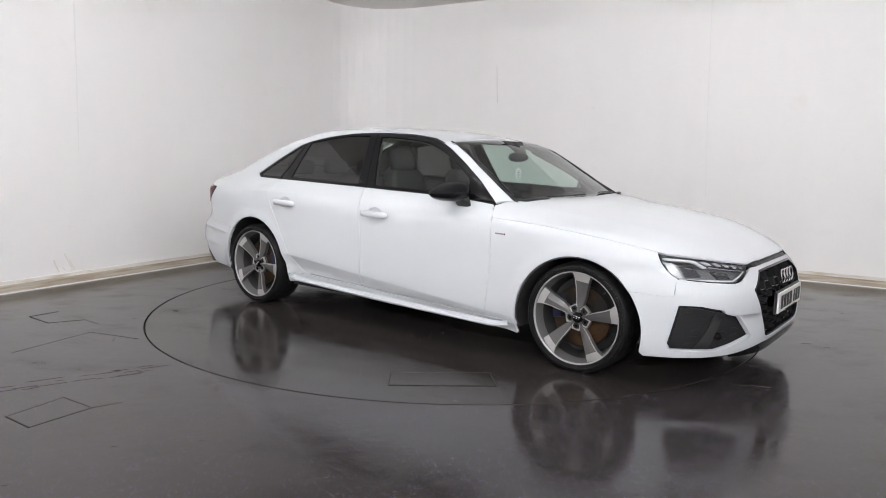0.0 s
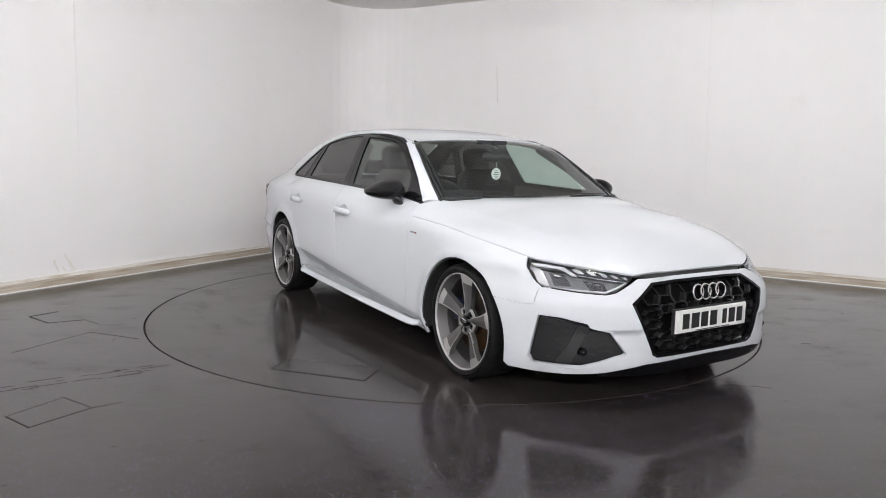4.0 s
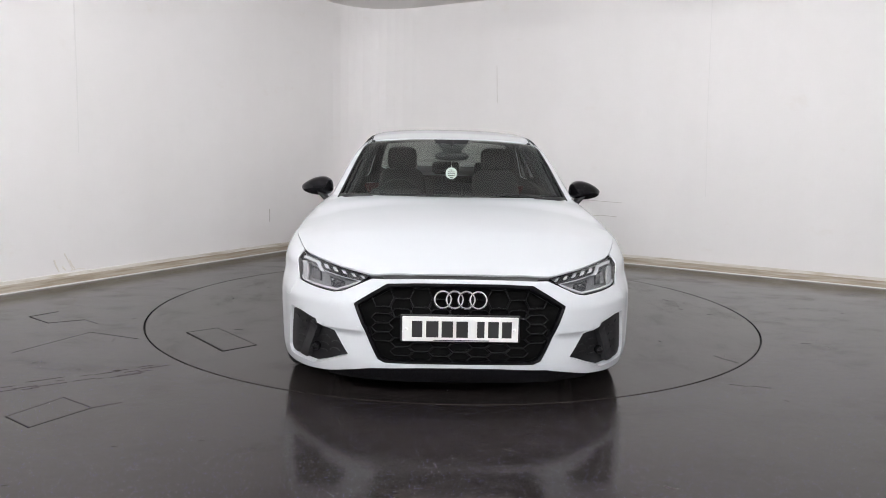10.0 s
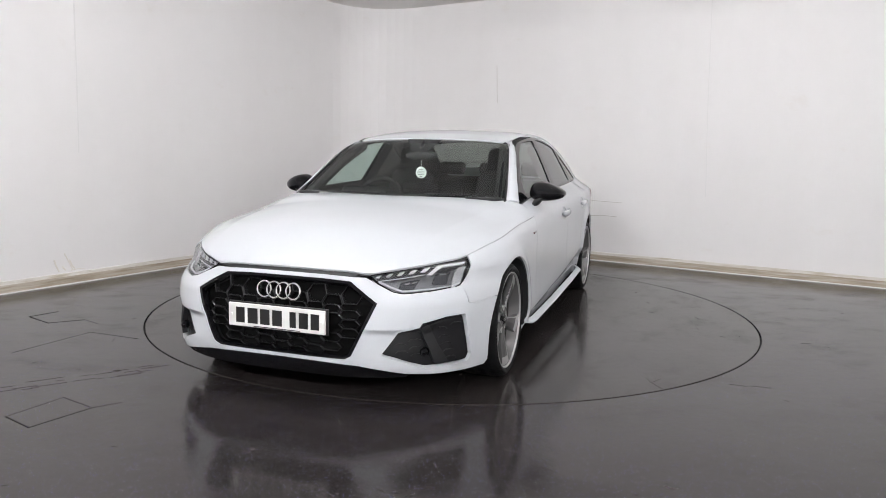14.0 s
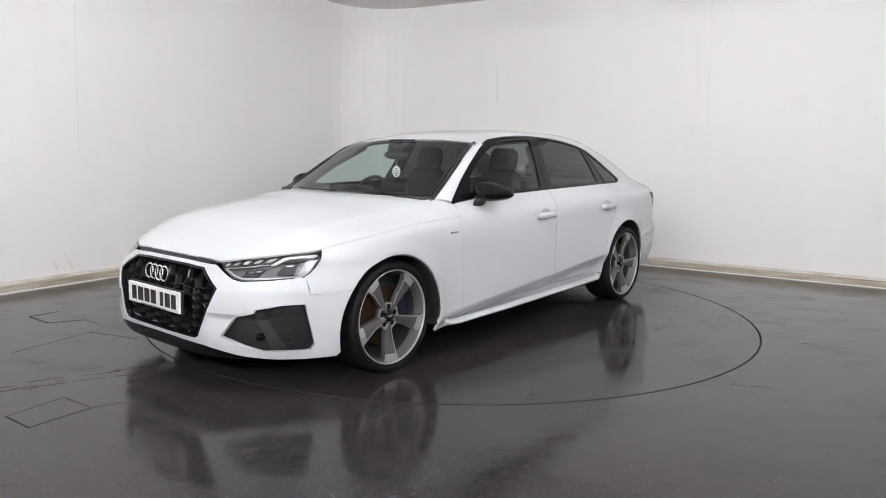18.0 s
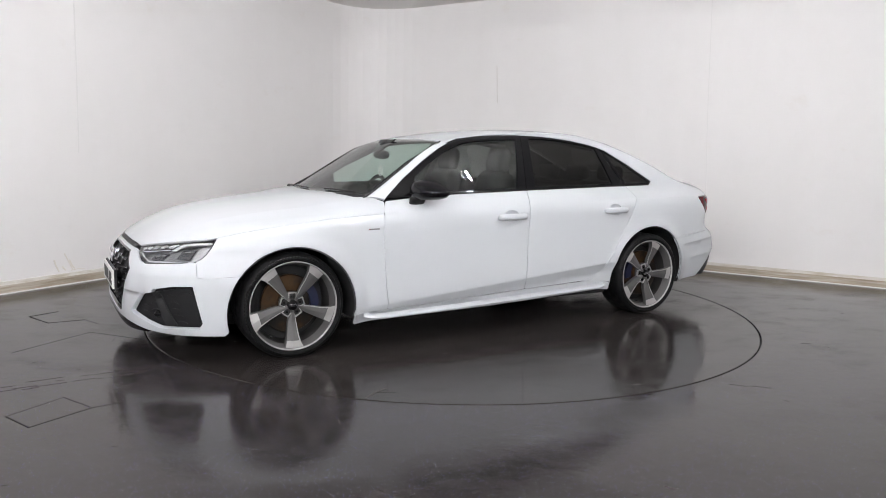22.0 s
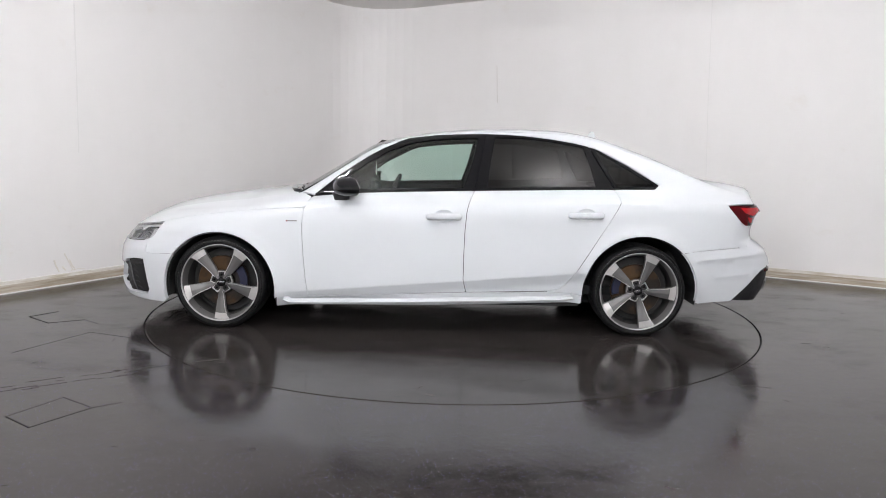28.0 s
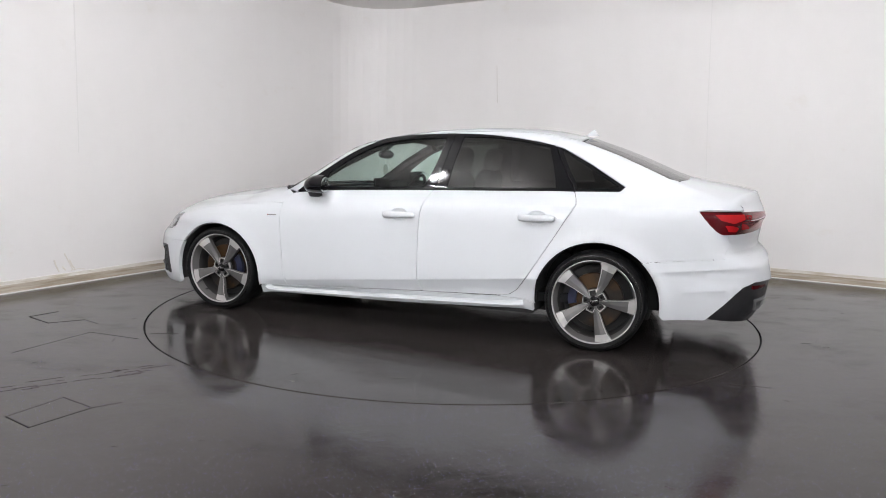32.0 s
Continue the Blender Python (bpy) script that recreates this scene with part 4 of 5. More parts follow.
# ---- rear end ----
def build_rear():
    _, (rx, rz, rr) = ARCHES
    seam = sides((-2.135, 0.618), (-1.836, 0.590), (-1.70, 0.575))
    wheel = sides(*arc(rx, rz, rr, 134, 187))
    low = np.concatenate([sides((-1.82, 0.228), (-2.055, 0.244)), rears((0.780, 0.455), (0.715, 0.490), (0.60, 0.485), (0.3, 0.462), (0.0, 0.460))])
    line = both(rears((0.0, 0.617), (0.50, 0.630), (0.68, 0.626)), seam, wheel, low)
    bumper = panel("rear_bumper", line, Tail, PAINT, car, "white rear bumper with a black diffuser", grid=0.03, lining=PAINT, corner=0.006, gap=-0.0002)
    dl = np.concatenate([rears((0.0, 0.456), (0.3, 0.458), (0.60, 0.480), (0.712, 0.486), (0.776, 0.452)), sides((-2.062, 0.248), (-2.20, 0.235)), rears((0.60, 0.225), (0.3, 0.22), (0.0, 0.22))])
    diff = panel("diffuser", both(dl), Tail, BLACK_PLASTIC, bumper, "black diffuser", sink=0.010, lip=0.03, gap=0.001)
    # added white sheets just under the skin, so the shut lines don't shade to black
    low_skin = Tail.skin(np.array([(0.0, 0.56), (0.35, 0.56), (0.74, 0.545), (0.75, 0.64), (0.69, 0.74), (0.62, 0.80), (0.55, 0.905), (0.30, 0.905), (0.0, 0.905)]))
    part("gap_filler", mesh_from("gap_filler", *cut_panel(both(low_skin), Tail, sink=0.0035, lip=0.0, gap=0.0, grid=0.04)), PAINT, car, "white sheet added behind the shut lines to lighten their shadow")
    deck_skin = tops((-1.90, 0.0), (-1.90, 0.66), (-2.02, 0.70), (-2.12, 0.70), (-2.20, 0.66), (-2.28, 0.40), (-2.32, 0.0))
    part("gap_filler", mesh_from("gap_filler", *cut_panel(both(deck_skin), Barrel, sink=0.0035, lip=0.0, gap=0.0, grid=0.04)), PAINT, car, "white sheet added behind the shut lines to lighten their shadow")
    for m in (False, True):
        s = -1 if m else 1
        refl = rears((0.735, 0.465), (0.60, 0.462), (0.60, 0.445), (0.735, 0.440))
        panel("reflector", refl, Tail, RED_DARK, bumper, "slim red reflector", mirror=m, sink=0.003, lip=0.012, gap=0.0, corner=0.004)
        ex = rears((0.70, 0.375), (0.50, 0.375), (0.53, 0.300), (0.66, 0.300))
        ei = rears((0.685, 0.362), (0.515, 0.362), (0.540, 0.312), (0.65, 0.312))
        panel("exhaust_trim", ex, Tail, BADGE_GREY, bumper, "grey exhaust surround", mirror=m, holes=[ei], sink=0.0, lip=0.03, gap=0.0, grid=0.02, corner=0.01)
        edge = np.concatenate([sides((-1.985, 0.893), (-2.02, 0.850), (-2.058, 0.808), (-2.090, 0.778), (-2.118, 0.760)), rears((0.62, 0.757), (0.45, 0.760), (0.24, 0.770), (0.22, 0.876), (0.55, 0.890), (0.66, 0.893))])
        lamp = panel("tail_lamp", edge, Tail, RED_DARK, car, "dark red tail lamp", mirror=m, sink=-0.004, lip=0.02, gap=0.0015, grid=0.025)
        for q, glow, tip in (([(0.765, 0.879), (0.737, 0.846), (0.665, 0.826), (0.600, 0.850), (0.600, 0.879)], RED_LENS, "bright red upper lens"),
                             ([(0.716, 0.817), (0.693, 0.780), (0.636, 0.776), (0.620, 0.800), (0.662, 0.813)], RED_LENS, "bright red lower lens"),
                             ([(0.585, 0.874), (0.585, 0.851), (0.25, 0.852), (0.25, 0.872)], RED_MID, "red upper band"),
                             ([(0.608, 0.836), (0.582, 0.786), (0.25, 0.786), (0.25, 0.838)], RED_MID, "red lower band")):
            part("lens", _flip(mesh_from("lens", *cut_panel(Tail.skin(np.array(q)), Tail, sink=-0.0062, lip=0.006, gap=0.0, grid=0.03, corner=0.006)), m), glow, lamp, tip)
        fill = np.concatenate([sides((-2.160, 0.758), (-2.172, 0.70), (-2.140, 0.622)), rears((0.66, 0.630), (0.525, 0.637), (0.603, 0.756))])
        panel("rear_corner", fill, Tail, PAINT, car, "white panel under the tail lamp", mirror=m, lining=PAINT, sink=0.0008, gap=-0.004, lip=0.004)
        a = Tail.skin(np.array([(0.52, 0.8445), (0.45, 0.845), (0.38, 0.845), (0.25, 0.845)]))
        a = a + skin_normal(a) * 0.006
        part("lens_bar", sweep([(p[0], p[1] * s, p[2]) for p in a], round_profile(0.0026, 6)), DRL_WHITE, lamp)


build_rear()


# ---- wheels ----
TYRE_R, HUB_Z = 0.303, 0.3115
TYRE_EDGE = material("worn_tyre_edge", (0.008, 0.008, 0.008), 0.24, spec=0.6)


def build_wheel():
    wheel = tagged(new("wheel"), "grey five-spoke alloy wheel with a low black tyre")
    w = 0.118
    prof = [(0.248, -w), (0.262, -w - 0.004), (0.282, -w - 0.003), (0.295, -w + 0.008), (0.301, -w + 0.022), (TYRE_R, -w + 0.045), (TYRE_R, w - 0.045), (0.301, w - 0.022), (0.295, w - 0.008), (0.284, w + 0.004), (0.268, w + 0.006), (0.255, w), (0.246, w - 0.012)]
    tyre = part("tyre", lathe(prof, 96, "y"), RUBBER, wheel, "low-profile black tyre", smooth=True)
    for k in range(3):
        bm = lathe([(TYRE_R + 0.0004, -0.05 + 0.05 * k - 0.004), (TYRE_R - 0.007, -0.05 + 0.05 * k - 0.003), (TYRE_R - 0.007, -0.05 + 0.05 * k + 0.003), (TYRE_R + 0.0004, -0.05 + 0.05 * k + 0.004)], 64, "y", close=False)
        part("tread_groove", bm, INK, tyre)
    part("side_ridge", lathe([(0.2705, w + 0.005), (0.2725, w + 0.0078), (0.2745, w + 0.005)], 72, "y"), RUBBER, tyre)
    # rim: polished lip, dark barrel
    rim = part("rim", lathe([(0.2475, w - 0.016), (0.2550, w - 0.004), (0.2540, w + 0.001), (0.2505, w + 0.002), (0.2475, w - 0.002), (0.2465, w - 0.008)], 96, "y"), ALLOY, wheel, "polished outer lip", smooth=True)
    part("flange", lathe([(0.2467, w - 0.008), (0.2440, w - 0.020), (0.2385, w - 0.040), (0.2300, w - 0.066)], 96, "y"), RIM_GREY, rim, "grey inner flange", smooth=True)
    part("barrel", lathe([(0.2302, w - 0.066), (0.221, w - 0.10), (0.215, -w + 0.02)], 72, "y"), BARREL, rim, smooth=True)
    marks = bmesh.new()
    for k in range(96):
        a0, a1 = 2 * math.pi * k / 96, 2 * math.pi * (k + 0.6) / 96
        ring = []
        for r_, y_ in ((0.2780, w + 0.0058), (0.2805, w + 0.0054), (0.2830, w + 0.0050)):
            ring.append([marks.verts.new((r_ * math.cos(t), y_, r_ * math.sin(t))) for t in (a0, a1)])
        for p, q in zip(ring, ring[1:]):
            marks.faces.new((p[0], p[1], q[1], q[0]))
    tagged(part("sidewall_lettering", marks, TYRE_EDGE, tyre, "shiny raised marks on the tyre wall"), kind="stuff")

    def face_y(r):
        return w - 0.012 - 0.018 * math.exp(-((r - 0.09) / 0.08) ** 2) - 0.004 * (r < 0.06)

    # each blade widens towards the rim and sweeps to one side there
    left_edge = curve((0.030, 0.008), (0.05, 0.0095), (0.07, 0.0165), (0.11, 0.025), (0.15, 0.032), (0.19, 0.042), (0.210, 0.050), (0.2455, 0.072))
    right_edge = curve((0.030, -0.008), (0.05, -0.0095), (0.07, -0.0165), (0.11, -0.023), (0.15, -0.027), (0.19, -0.031), (0.210, -0.034), (0.2455, -0.040))
    for k in range(5):
        a = radians(90 + 72 * k)
        u, v = (math.cos(a), math.sin(a)), (math.sin(a), -math.cos(a))

        def place(r, t, lift):
            f = np.clip((t - right_edge(r)) / (left_edge(r) - right_edge(r)), 0, 1)
            y = face_y(r) + lift - 0.010 * (1 - f) + 0.004 * (1 - abs(2 * f - 1))
            return (r * u[0] + t * v[0], float(y), r * u[1] + t * v[1])

        def blade(r0, r1, f0, f1, lift, deep, n=14, across=4):
            bm = bmesh.new()
            rows = []
            for r in np.linspace(r0, r1, n):
                lo, hi = float(right_edge(r)), float(left_edge(r))
                rows.append([bm.verts.new(place(r, lo + (hi - lo) * (f0 + (f1 - f0) * j / across), lift)) for j in range(across + 1)])
            for p, q in zip(rows, rows[1:]):
                for i in range(across):
                    bm.faces.new((p[i], p[i + 1], q[i + 1], q[i]))
            rim_line = [p[0] for p in rows] + rows[-1][1:] + [p[-1] for p in rows[::-1]][1:] + rows[0][::-1][1:-1]
            low = [bm.verts.new((x.co.x, x.co.y - deep, x.co.z)) for x in rim_line]
            m_ = len(rim_line)
            for i in range(m_):
                bm.faces.new((rim_line[i], rim_line[(i + 1) % m_], low[(i + 1) % m_], low[i]))
            return bm
        part("spoke", blade(0.030, 0.244, 0.0, 1.0, 0.0, 0.030), ALLOY_DARK, rim)
        part("spoke_tip", blade(0.203, 0.2452, 0.03, 0.97, 0.0016, 0.006, 7), ALLOY, rim, "polished spoke end")
        part("spoke_edge", blade(0.060, 0.2035, 0.92, 1.0, 0.0014, 0.008, 14, 2), ALLOY, rim, "polished spoke edge")
    part("hub", lathe([(0.0005, w - 0.044), (0.060, w - 0.044), (0.064, w - 0.050), (0.066, w - 0.09)], 40, "y"), BARREL, rim)
    part("cap", lathe([(0.0005, w - 0.026), (0.026, w - 0.027), (0.029, w - 0.031), (0.030, w - 0.045)], 32, "y"), BLACK_GLOSS, rim, "black centre cap", smooth=True)
    for k in range(4):
        c = -0.0145 + 0.0097 * k
        pts = [(c + 0.0066 * math.cos(t), w - 0.0255, 0.0066 * math.sin(t)) for t in np.linspace(0, 2 * math.pi, 16, endpoint=False)]
        part("cap_ring", sweep(pts, round_profile(0.0013, 5), Vector((0, 1, 0)), True), CHROME, rim)
    for k in range(5):
        a = radians(90 + 36 + 72 * k)
        bm = lathe([(0.0165, w - 0.0425), (0.0160, w - 0.0435), (0.0005, w - 0.0437)], 16, "y")
        ob = part("bolt_hole", bm, INK, rim)
        # polished bracket that frames the bolt, open towards the cap
        frame_bm = bmesh.new()
        for u0, u1, v0, v1 in ((-0.0235, 0.0235, 0.0175, 0.0225), (-0.0235, -0.0195, -0.010, 0.0175), (0.0195, 0.0235, -0.010, 0.0175)):
            box(u0, u1, w - 0.052, w - 0.0355, v0, v1, 0.001, frame_bm)
        bracket = part("bolt_bracket", frame_bm, ALLOY, rim, "polished bolt bracket")
        bracket.matrix_basis = Matrix.Rotation(radians(90) - a, 4, "Y") @ Matrix.Translation((0, 0, 0.049))
        ob.location = (0.049 * math.cos(a), 0.0012, 0.049 * math.sin(a))
        bolt = lathe([(0.0005, w - 0.040), (0.0070, w - 0.0405), (0.0080, w - 0.050)], 6, "y")
        part("wheel_bolt", bolt, BLACK_GLOSS, rim).location = (0.049 * math.cos(a), 0.0012, 0.049 * math.sin(a))
    part("valve", lathe([(0.0005, w - 0.012), (0.004, w - 0.013), (0.005, w - 0.04)], 10, "y"), BLACK_PLASTIC, rim).location = (0.215 * math.cos(radians(126)), 0, 0.215 * math.sin(radians(126)))
    disc = part("brake_disc", lathe([(0.075, 0.052), (0.080, 0.030), (0.165, 0.030), (0.168, 0.026), (0.168, 0.006), (0.08, 0.004)], 64, "y"), DISC, wheel, "rusty brake disc, coloured darker for the shade in the wheel", smooth=False)
    part("disc_hat", lathe([(0.0005, 0.055), (0.072, 0.054), (0.076, 0.028)], 40, "y"), ALLOY_DARK, disc)
    part("shield", lathe([(0.214, -0.03), (0.0005, -0.035)], 40, "y"), DARK_INSIDE, wheel, "dark back of the wheel")
    return wheel


def build_caliper(parent, x, s, ang):
    out = []
    for k in range(9):
        out.append((0.170, radians(-24 + 48 * k / 8)))
    for k in range(9):
        out.append((0.120, radians(24 - 48 * k / 8)))
    pts = [(r * math.cos(a + radians(ang)), r * math.sin(a + radians(ang))) for r, a in out]
    bm = extrude_outline(pts, 0.055, lambda u, v, w: (x + u, s * (0.782 + 0.0 + w), HUB_Z + v), 0.006)
    part("brake_caliper", bm, CALIPER, parent, "dark blue brake caliper")


def build_wheels():
    master = build_wheel()
    spots = [(1.409, 1, -178), (-1.408, 1, -193), (1.409, -1, 9), (-1.408, -1, -45)]
    for k, (x, s, a) in enumerate(spots):
        turn = Matrix.Rotation(radians(0 if s > 0 else 180), 4, "Z") @ Matrix.Rotation(radians(-a), 4, "Y")
        m = Matrix.Translation((x, s * 0.782, HUB_Z)) @ turn @ Matrix.Diagonal((1.03, 1, 1.03, 1))
        ob = master if k == 0 else copy_thing(master, m)
        ob.matrix_basis = m
        ob.parent = car
        build_caliper(car, x, s, 165 if x > 0 else 12)


build_wheels()


# ---- arches, underbody, sills ----
def build_under():
    for cx, cz, r in ARCHES:
        for s in (1, -1):
            bm = bmesh.new()
            rows = []
            for i in range(25):
                a = radians(-12 + 204 * i / 24)
                rr = r + 0.003
                o = sides((cx + rr * math.cos(a), max(0.20, cz + rr * math.sin(a))))[0][1] - 0.006
                rows.append([bm.verts.new((cx + rr * math.cos(a), s * y, max(0.20, cz + rr * math.sin(a)))) for y in (o, 0.60, 0.50)])
            hub_ = bm.verts.new((cx, s * 0.50, 0.25))
            for p, q in zip(rows, rows[1:]):
                for i in range(2):
                    bm.faces.new((p[i], p[i + 1], q[i + 1], q[i]))
                bm.faces.new((p[2], hub_, q[2]))
            bm.faces.new((rows[-1][2], hub_, rows[0][2]))
            part("arch_liner", bm, DARK_INSIDE, car, "black wheel arch liner")
    part("underbody", box(-1.72, 2.02, -0.60, 0.60, 0.165, 0.22, 0.02), DARK_INSIDE, car, "dark underbody")
    part("underbody_side", box(-1.02, 1.0, -0.84, 0.84, 0.190, 0.23, 0.01), DARK_INSIDE, car, "dark underbody")
    for s in (1, -1):
        # the skirt's outer blade
        prof = [(0.0, 0.0), (0.030, 0.004), (0.038, 0.014), (0.030, 0.026), (0.0, 0.034)]
        pts = [(0.965, s * 0.880, 0.196), (0.93, s * 0.900, 0.187), (0.87, s * 0.908, 0.186), (0.3, s * 0.912, 0.200), (-0.4, s * 0.912, 0.224), (-0.88, s * 0.905, 0.240), (-0.955, s * 0.872, 0.244)]
        part("skirt_blade", sweep(pts, [(a * s, b) for a, b in prof]), PAINT, car, "white skirt blade")


build_under()


# ---- mirrors, handles, small fittings ----
def blob(rows, steps=20):
    """A closed smooth shell from rings of (x, centre y, centre z, half y, half z)."""
    bm = bmesh.new()
    rings = []
    for x, cy, cz, hy, hz in rows:
        rings.append([bm.verts.new((x, cy + hy * math.copysign(abs(math.cos(a)) ** 0.8, math.cos(a)), cz + hz * math.copysign(abs(math.sin(a)) ** 0.8, math.sin(a)))) for a in np.linspace(0, 2 * math.pi, steps, endpoint=False)])
    for p, q in zip(rings, rings[1:]):
        for i in range(steps):
            bm.faces.new((p[i], p[(i + 1) % steps], q[(i + 1) % steps], q[i]))
    bm.faces.new(rings[0][::-1])
    bm.faces.new(rings[-1])
    return bm


def build_mirror(s):
    def shell(x, k, drop=0.0):
        """One ring of the housing: domed and high inboard, flat below, drawn out to a low tip."""
        ring = []
        for a in np.linspace(0, 2 * math.pi, 36, endpoint=False):
            c, d = math.cos(a), math.sin(a)
            y = 0.912 + 0.110 * k * math.copysign(abs(c) ** 0.85, c)
            t = min(max((y - 0.802) / 0.22, 0), 1)
            high = (0.083 - 0.058 * t ** 2.0) * k
            low = (0.059 - 0.016 * t ** 1.5) * k
            z = 0.964 - drop + (high if d > 0 else low) * math.copysign(abs(d) ** 0.78, d)
            ring.append((x - 0.060 * t ** 2, s * y, z))
        return ring
    bm = bmesh.new()
    rings = [[bm.verts.new(p) for p in shell(x, k)] for x, k in ((0.655, 0.12), (0.650, 0.42), (0.638, 0.68), (0.615, 0.88), (0.580, 0.97), (0.535, 1.0), (0.512, 0.985), (0.506, 0.94))]
    for p, q in zip(rings, rings[1:]):
        for i in range(36):
            bm.faces.new((p[i], p[(i + 1) % 36], q[(i + 1) % 36], q[i]))
    bm.faces.new(rings[0][::-1])
    bm.faces.new(rings[-1])
    mirror = part("door_mirror", bm, BLACK_GLOSS, car, "gloss black door mirror", smooth=True)
    glass = bmesh.new()
    front, back = ([glass.verts.new(p) for p in shell(x, 0.86)] for x in (0.5045, 0.5015))
    glass.faces.new(front)
    glass.faces.new(back[::-1])
    for i in range(36):
        glass.faces.new((front[i], front[(i + 1) % 36], back[(i + 1) % 36], back[i]))
    part("mirror_glass", glass, MIRROR, mirror, "mirror glass")
    # slanted foot from the housing's inner end down to the door's belt
    foot = bmesh.new()
    rows = []
    for y, z, hx, hy in ((0.872, 0.930, 0.060, 0.036), (0.855, 0.903, 0.054, 0.032), (0.838, 0.880, 0.050, 0.029), (0.815, 0.864, 0.048, 0.026)):
        rows.append([foot.verts.new((0.592 + hx * math.cos(a), s * (y + hy * math.sin(a)), z + 0.3 * hy * math.sin(a))) for a in np.linspace(0, 2 * math.pi, 20, endpoint=False)])
    for p, q in zip(rows, rows[1:]):
        for i in range(20):
            foot.faces.new((p[i], p[(i + 1) % 20], q[(i + 1) % 20], q[i]))
    foot.faces.new(rows[0][::-1])
    foot.faces.new(rows[-1])
    part("mirror_foot", foot, BLACK_PLASTIC, mirror, "black mirror foot", smooth=True)
    # slim silver line across the front of the housing
    edge = []
    for y in (0.86, 0.885, 0.915, 0.95, 0.975, 0.995):
        t = (y - 0.802) / 0.22
        edge.append((0.6415 - 0.060 * t ** 2 - 0.08 * max(0, t - 0.45) ** 2 - 0.20 * max(0, t - 0.8), s * y, 0.947 - 0.004 * t))
    part("silver_strip", sweep(edge, round_profile(0.0030, 6)), SATIN, mirror, "slim silver strip across the housing")


def build_handle(x0, x1, z0, z1, s):
    zc = (z0 + z1) / 2
    base = sides((x0, z0), ((x0 + x1) / 2, zc), (x1, z1))
    n = skin_normal(base)
    pts = [base[0] + n[0] * 0.004, base[0] * 0.94 + base[1] * 0.06 + n[0] * 0.014, base[0] * 0.82 + base[1] * 0.18 + n[0] * 0.023, base[1] + n[1] * 0.028, base[2] * 0.82 + base[1] * 0.18 + n[2] * 0.023, base[2] * 0.94 + base[1] * 0.06 + n[2] * 0.014, base[2] + n[2] * 0.004]
    prof = [(-0.009, -0.018), (0.002, -0.022), (0.009, -0.013), (0.011, 0.0), (0.009, 0.012), (0.002, 0.020), (-0.007, 0.019), (-0.011, 0.0)]
    handle = part("door_handle", sweep([(p[0], p[1] * s, p[2]) for p in pts], prof, sizes=(0.45, 0.80, 1.0, 1.0, 1.0, 0.80, 0.45)), PAINT, car, "white door handle", smooth=True)
    # the hollow behind the grip
    xc, zc2 = (x0 + x1) / 2, zc + 0.004

    def hollow(p):
        return -0.019 * np.clip(1 - ((p[:, 0] - xc) / 0.064) ** 2 - ((p[:, 2] - zc2) / 0.043) ** 2, 0, 1) ** 0.6
    v, f, nn = cut_panel(cup_line(x0, x1, z0, z1), Barrel, sink=0.001, lip=0.0, gap=-0.001, grid=0.008, lift=hollow)
    me = bpy.data.meshes.new("cup")
    me.from_pydata([tuple(a) for a in v], [], f)
    part("cup", _flip(me, s < 0), PAINT, handle, "recess behind the handle", smooth=True)


def build_fittings():
    for s in (1, -1):
        build_mirror(s)
        for h in HANDLES:
            build_handle(*h, s)
        b = sides((0.947, 0.743), (0.925, 0.744), (0.880, 0.745))
        part("wing_badge", sweep([(p[0], (p[1] + 0.002) * s, p[2]) for p in b], [(-0.002, -0.004), (0.002, -0.004), (0.002, 0.004), (-0.002, 0.004)]), BADGE_GREY, car, "small silver wing badge")
        r = sides((0.949, 0.743), (0.9445, 0.7435))
        part("badge_spot", sweep([(p[0], (p[1] + 0.0030) * s, p[2]) for p in r], [(-0.002, -0.005), (0.002, -0.005), (0.002, 0.005), (-0.002, 0.005)]), RED_MID, car, "red end of the badge")
        # wiper arm resting on the screen's lower edge
        w = tops((0.975, 0.05 * s + 0.18), (0.955, 0.32), (0.905, 0.60)) if s > 0 else tops((1.0, -0.02), (0.985, -0.30), (0.955, -0.46))
        part("wiper", sweep([(p[0], p[1], p[2] + 0.006) for p in w], round_profile(0.005, 6)), BLACK_PLASTIC, car, "black wiper arm")
        e = tops((0.905, 0.722 * s), (0.75, 0.694 * s), (0.55, 0.647 * s), (0.40, 0.609 * s), (0.285, 0.582 * s))
        part("screen_trim", sweep([(p[0], p[1], p[2] - 0.0035) for p in e], round_profile(0.0065, 8)), BLACK_PLASTIC, car, "black trim along the windscreen pillar", smooth=True)
        # lower corner of the screen
        e = tops((0.985, 0.50 * s), (0.925, 0.66 * s), (0.88, 0.715 * s))
        part("cowl_end", sweep([(p[0] + 0.012, p[1], p[2] + 0.004) for p in e], round_profile(0.015, 8), sizes=(0.3, 1.0, 0.45)), BLACK_PLASTIC, car, "black end of the scuttle panel", smooth=True)
    # fuel flap in the right-hand rear quarter
    flap = sides((-1.60, 0.885), (-1.415, 0.880), (-1.405, 0.826), (-1.585, 0.828))
    panel("fuel_flap", flap, Barrel, PAINT, car, "white fuel flap", mirror=True, sink=-0.0008, lip=0.003, gap=0.0, grid=0.03, corner=0.02)
    fin = extrude_outline([(-1.150, 0), (-1.255, 0), (-1.235, 0.016), (-1.222, 0.045), (-1.205, 0.044), (-1.185, 0.018)], 0.016, lambda u, v, w: (u, w - 0.008, 1.350 + v), 0.003)
    part("roof_fin", fin, PAINT, car, "white shark-fin aerial")


build_fittings()


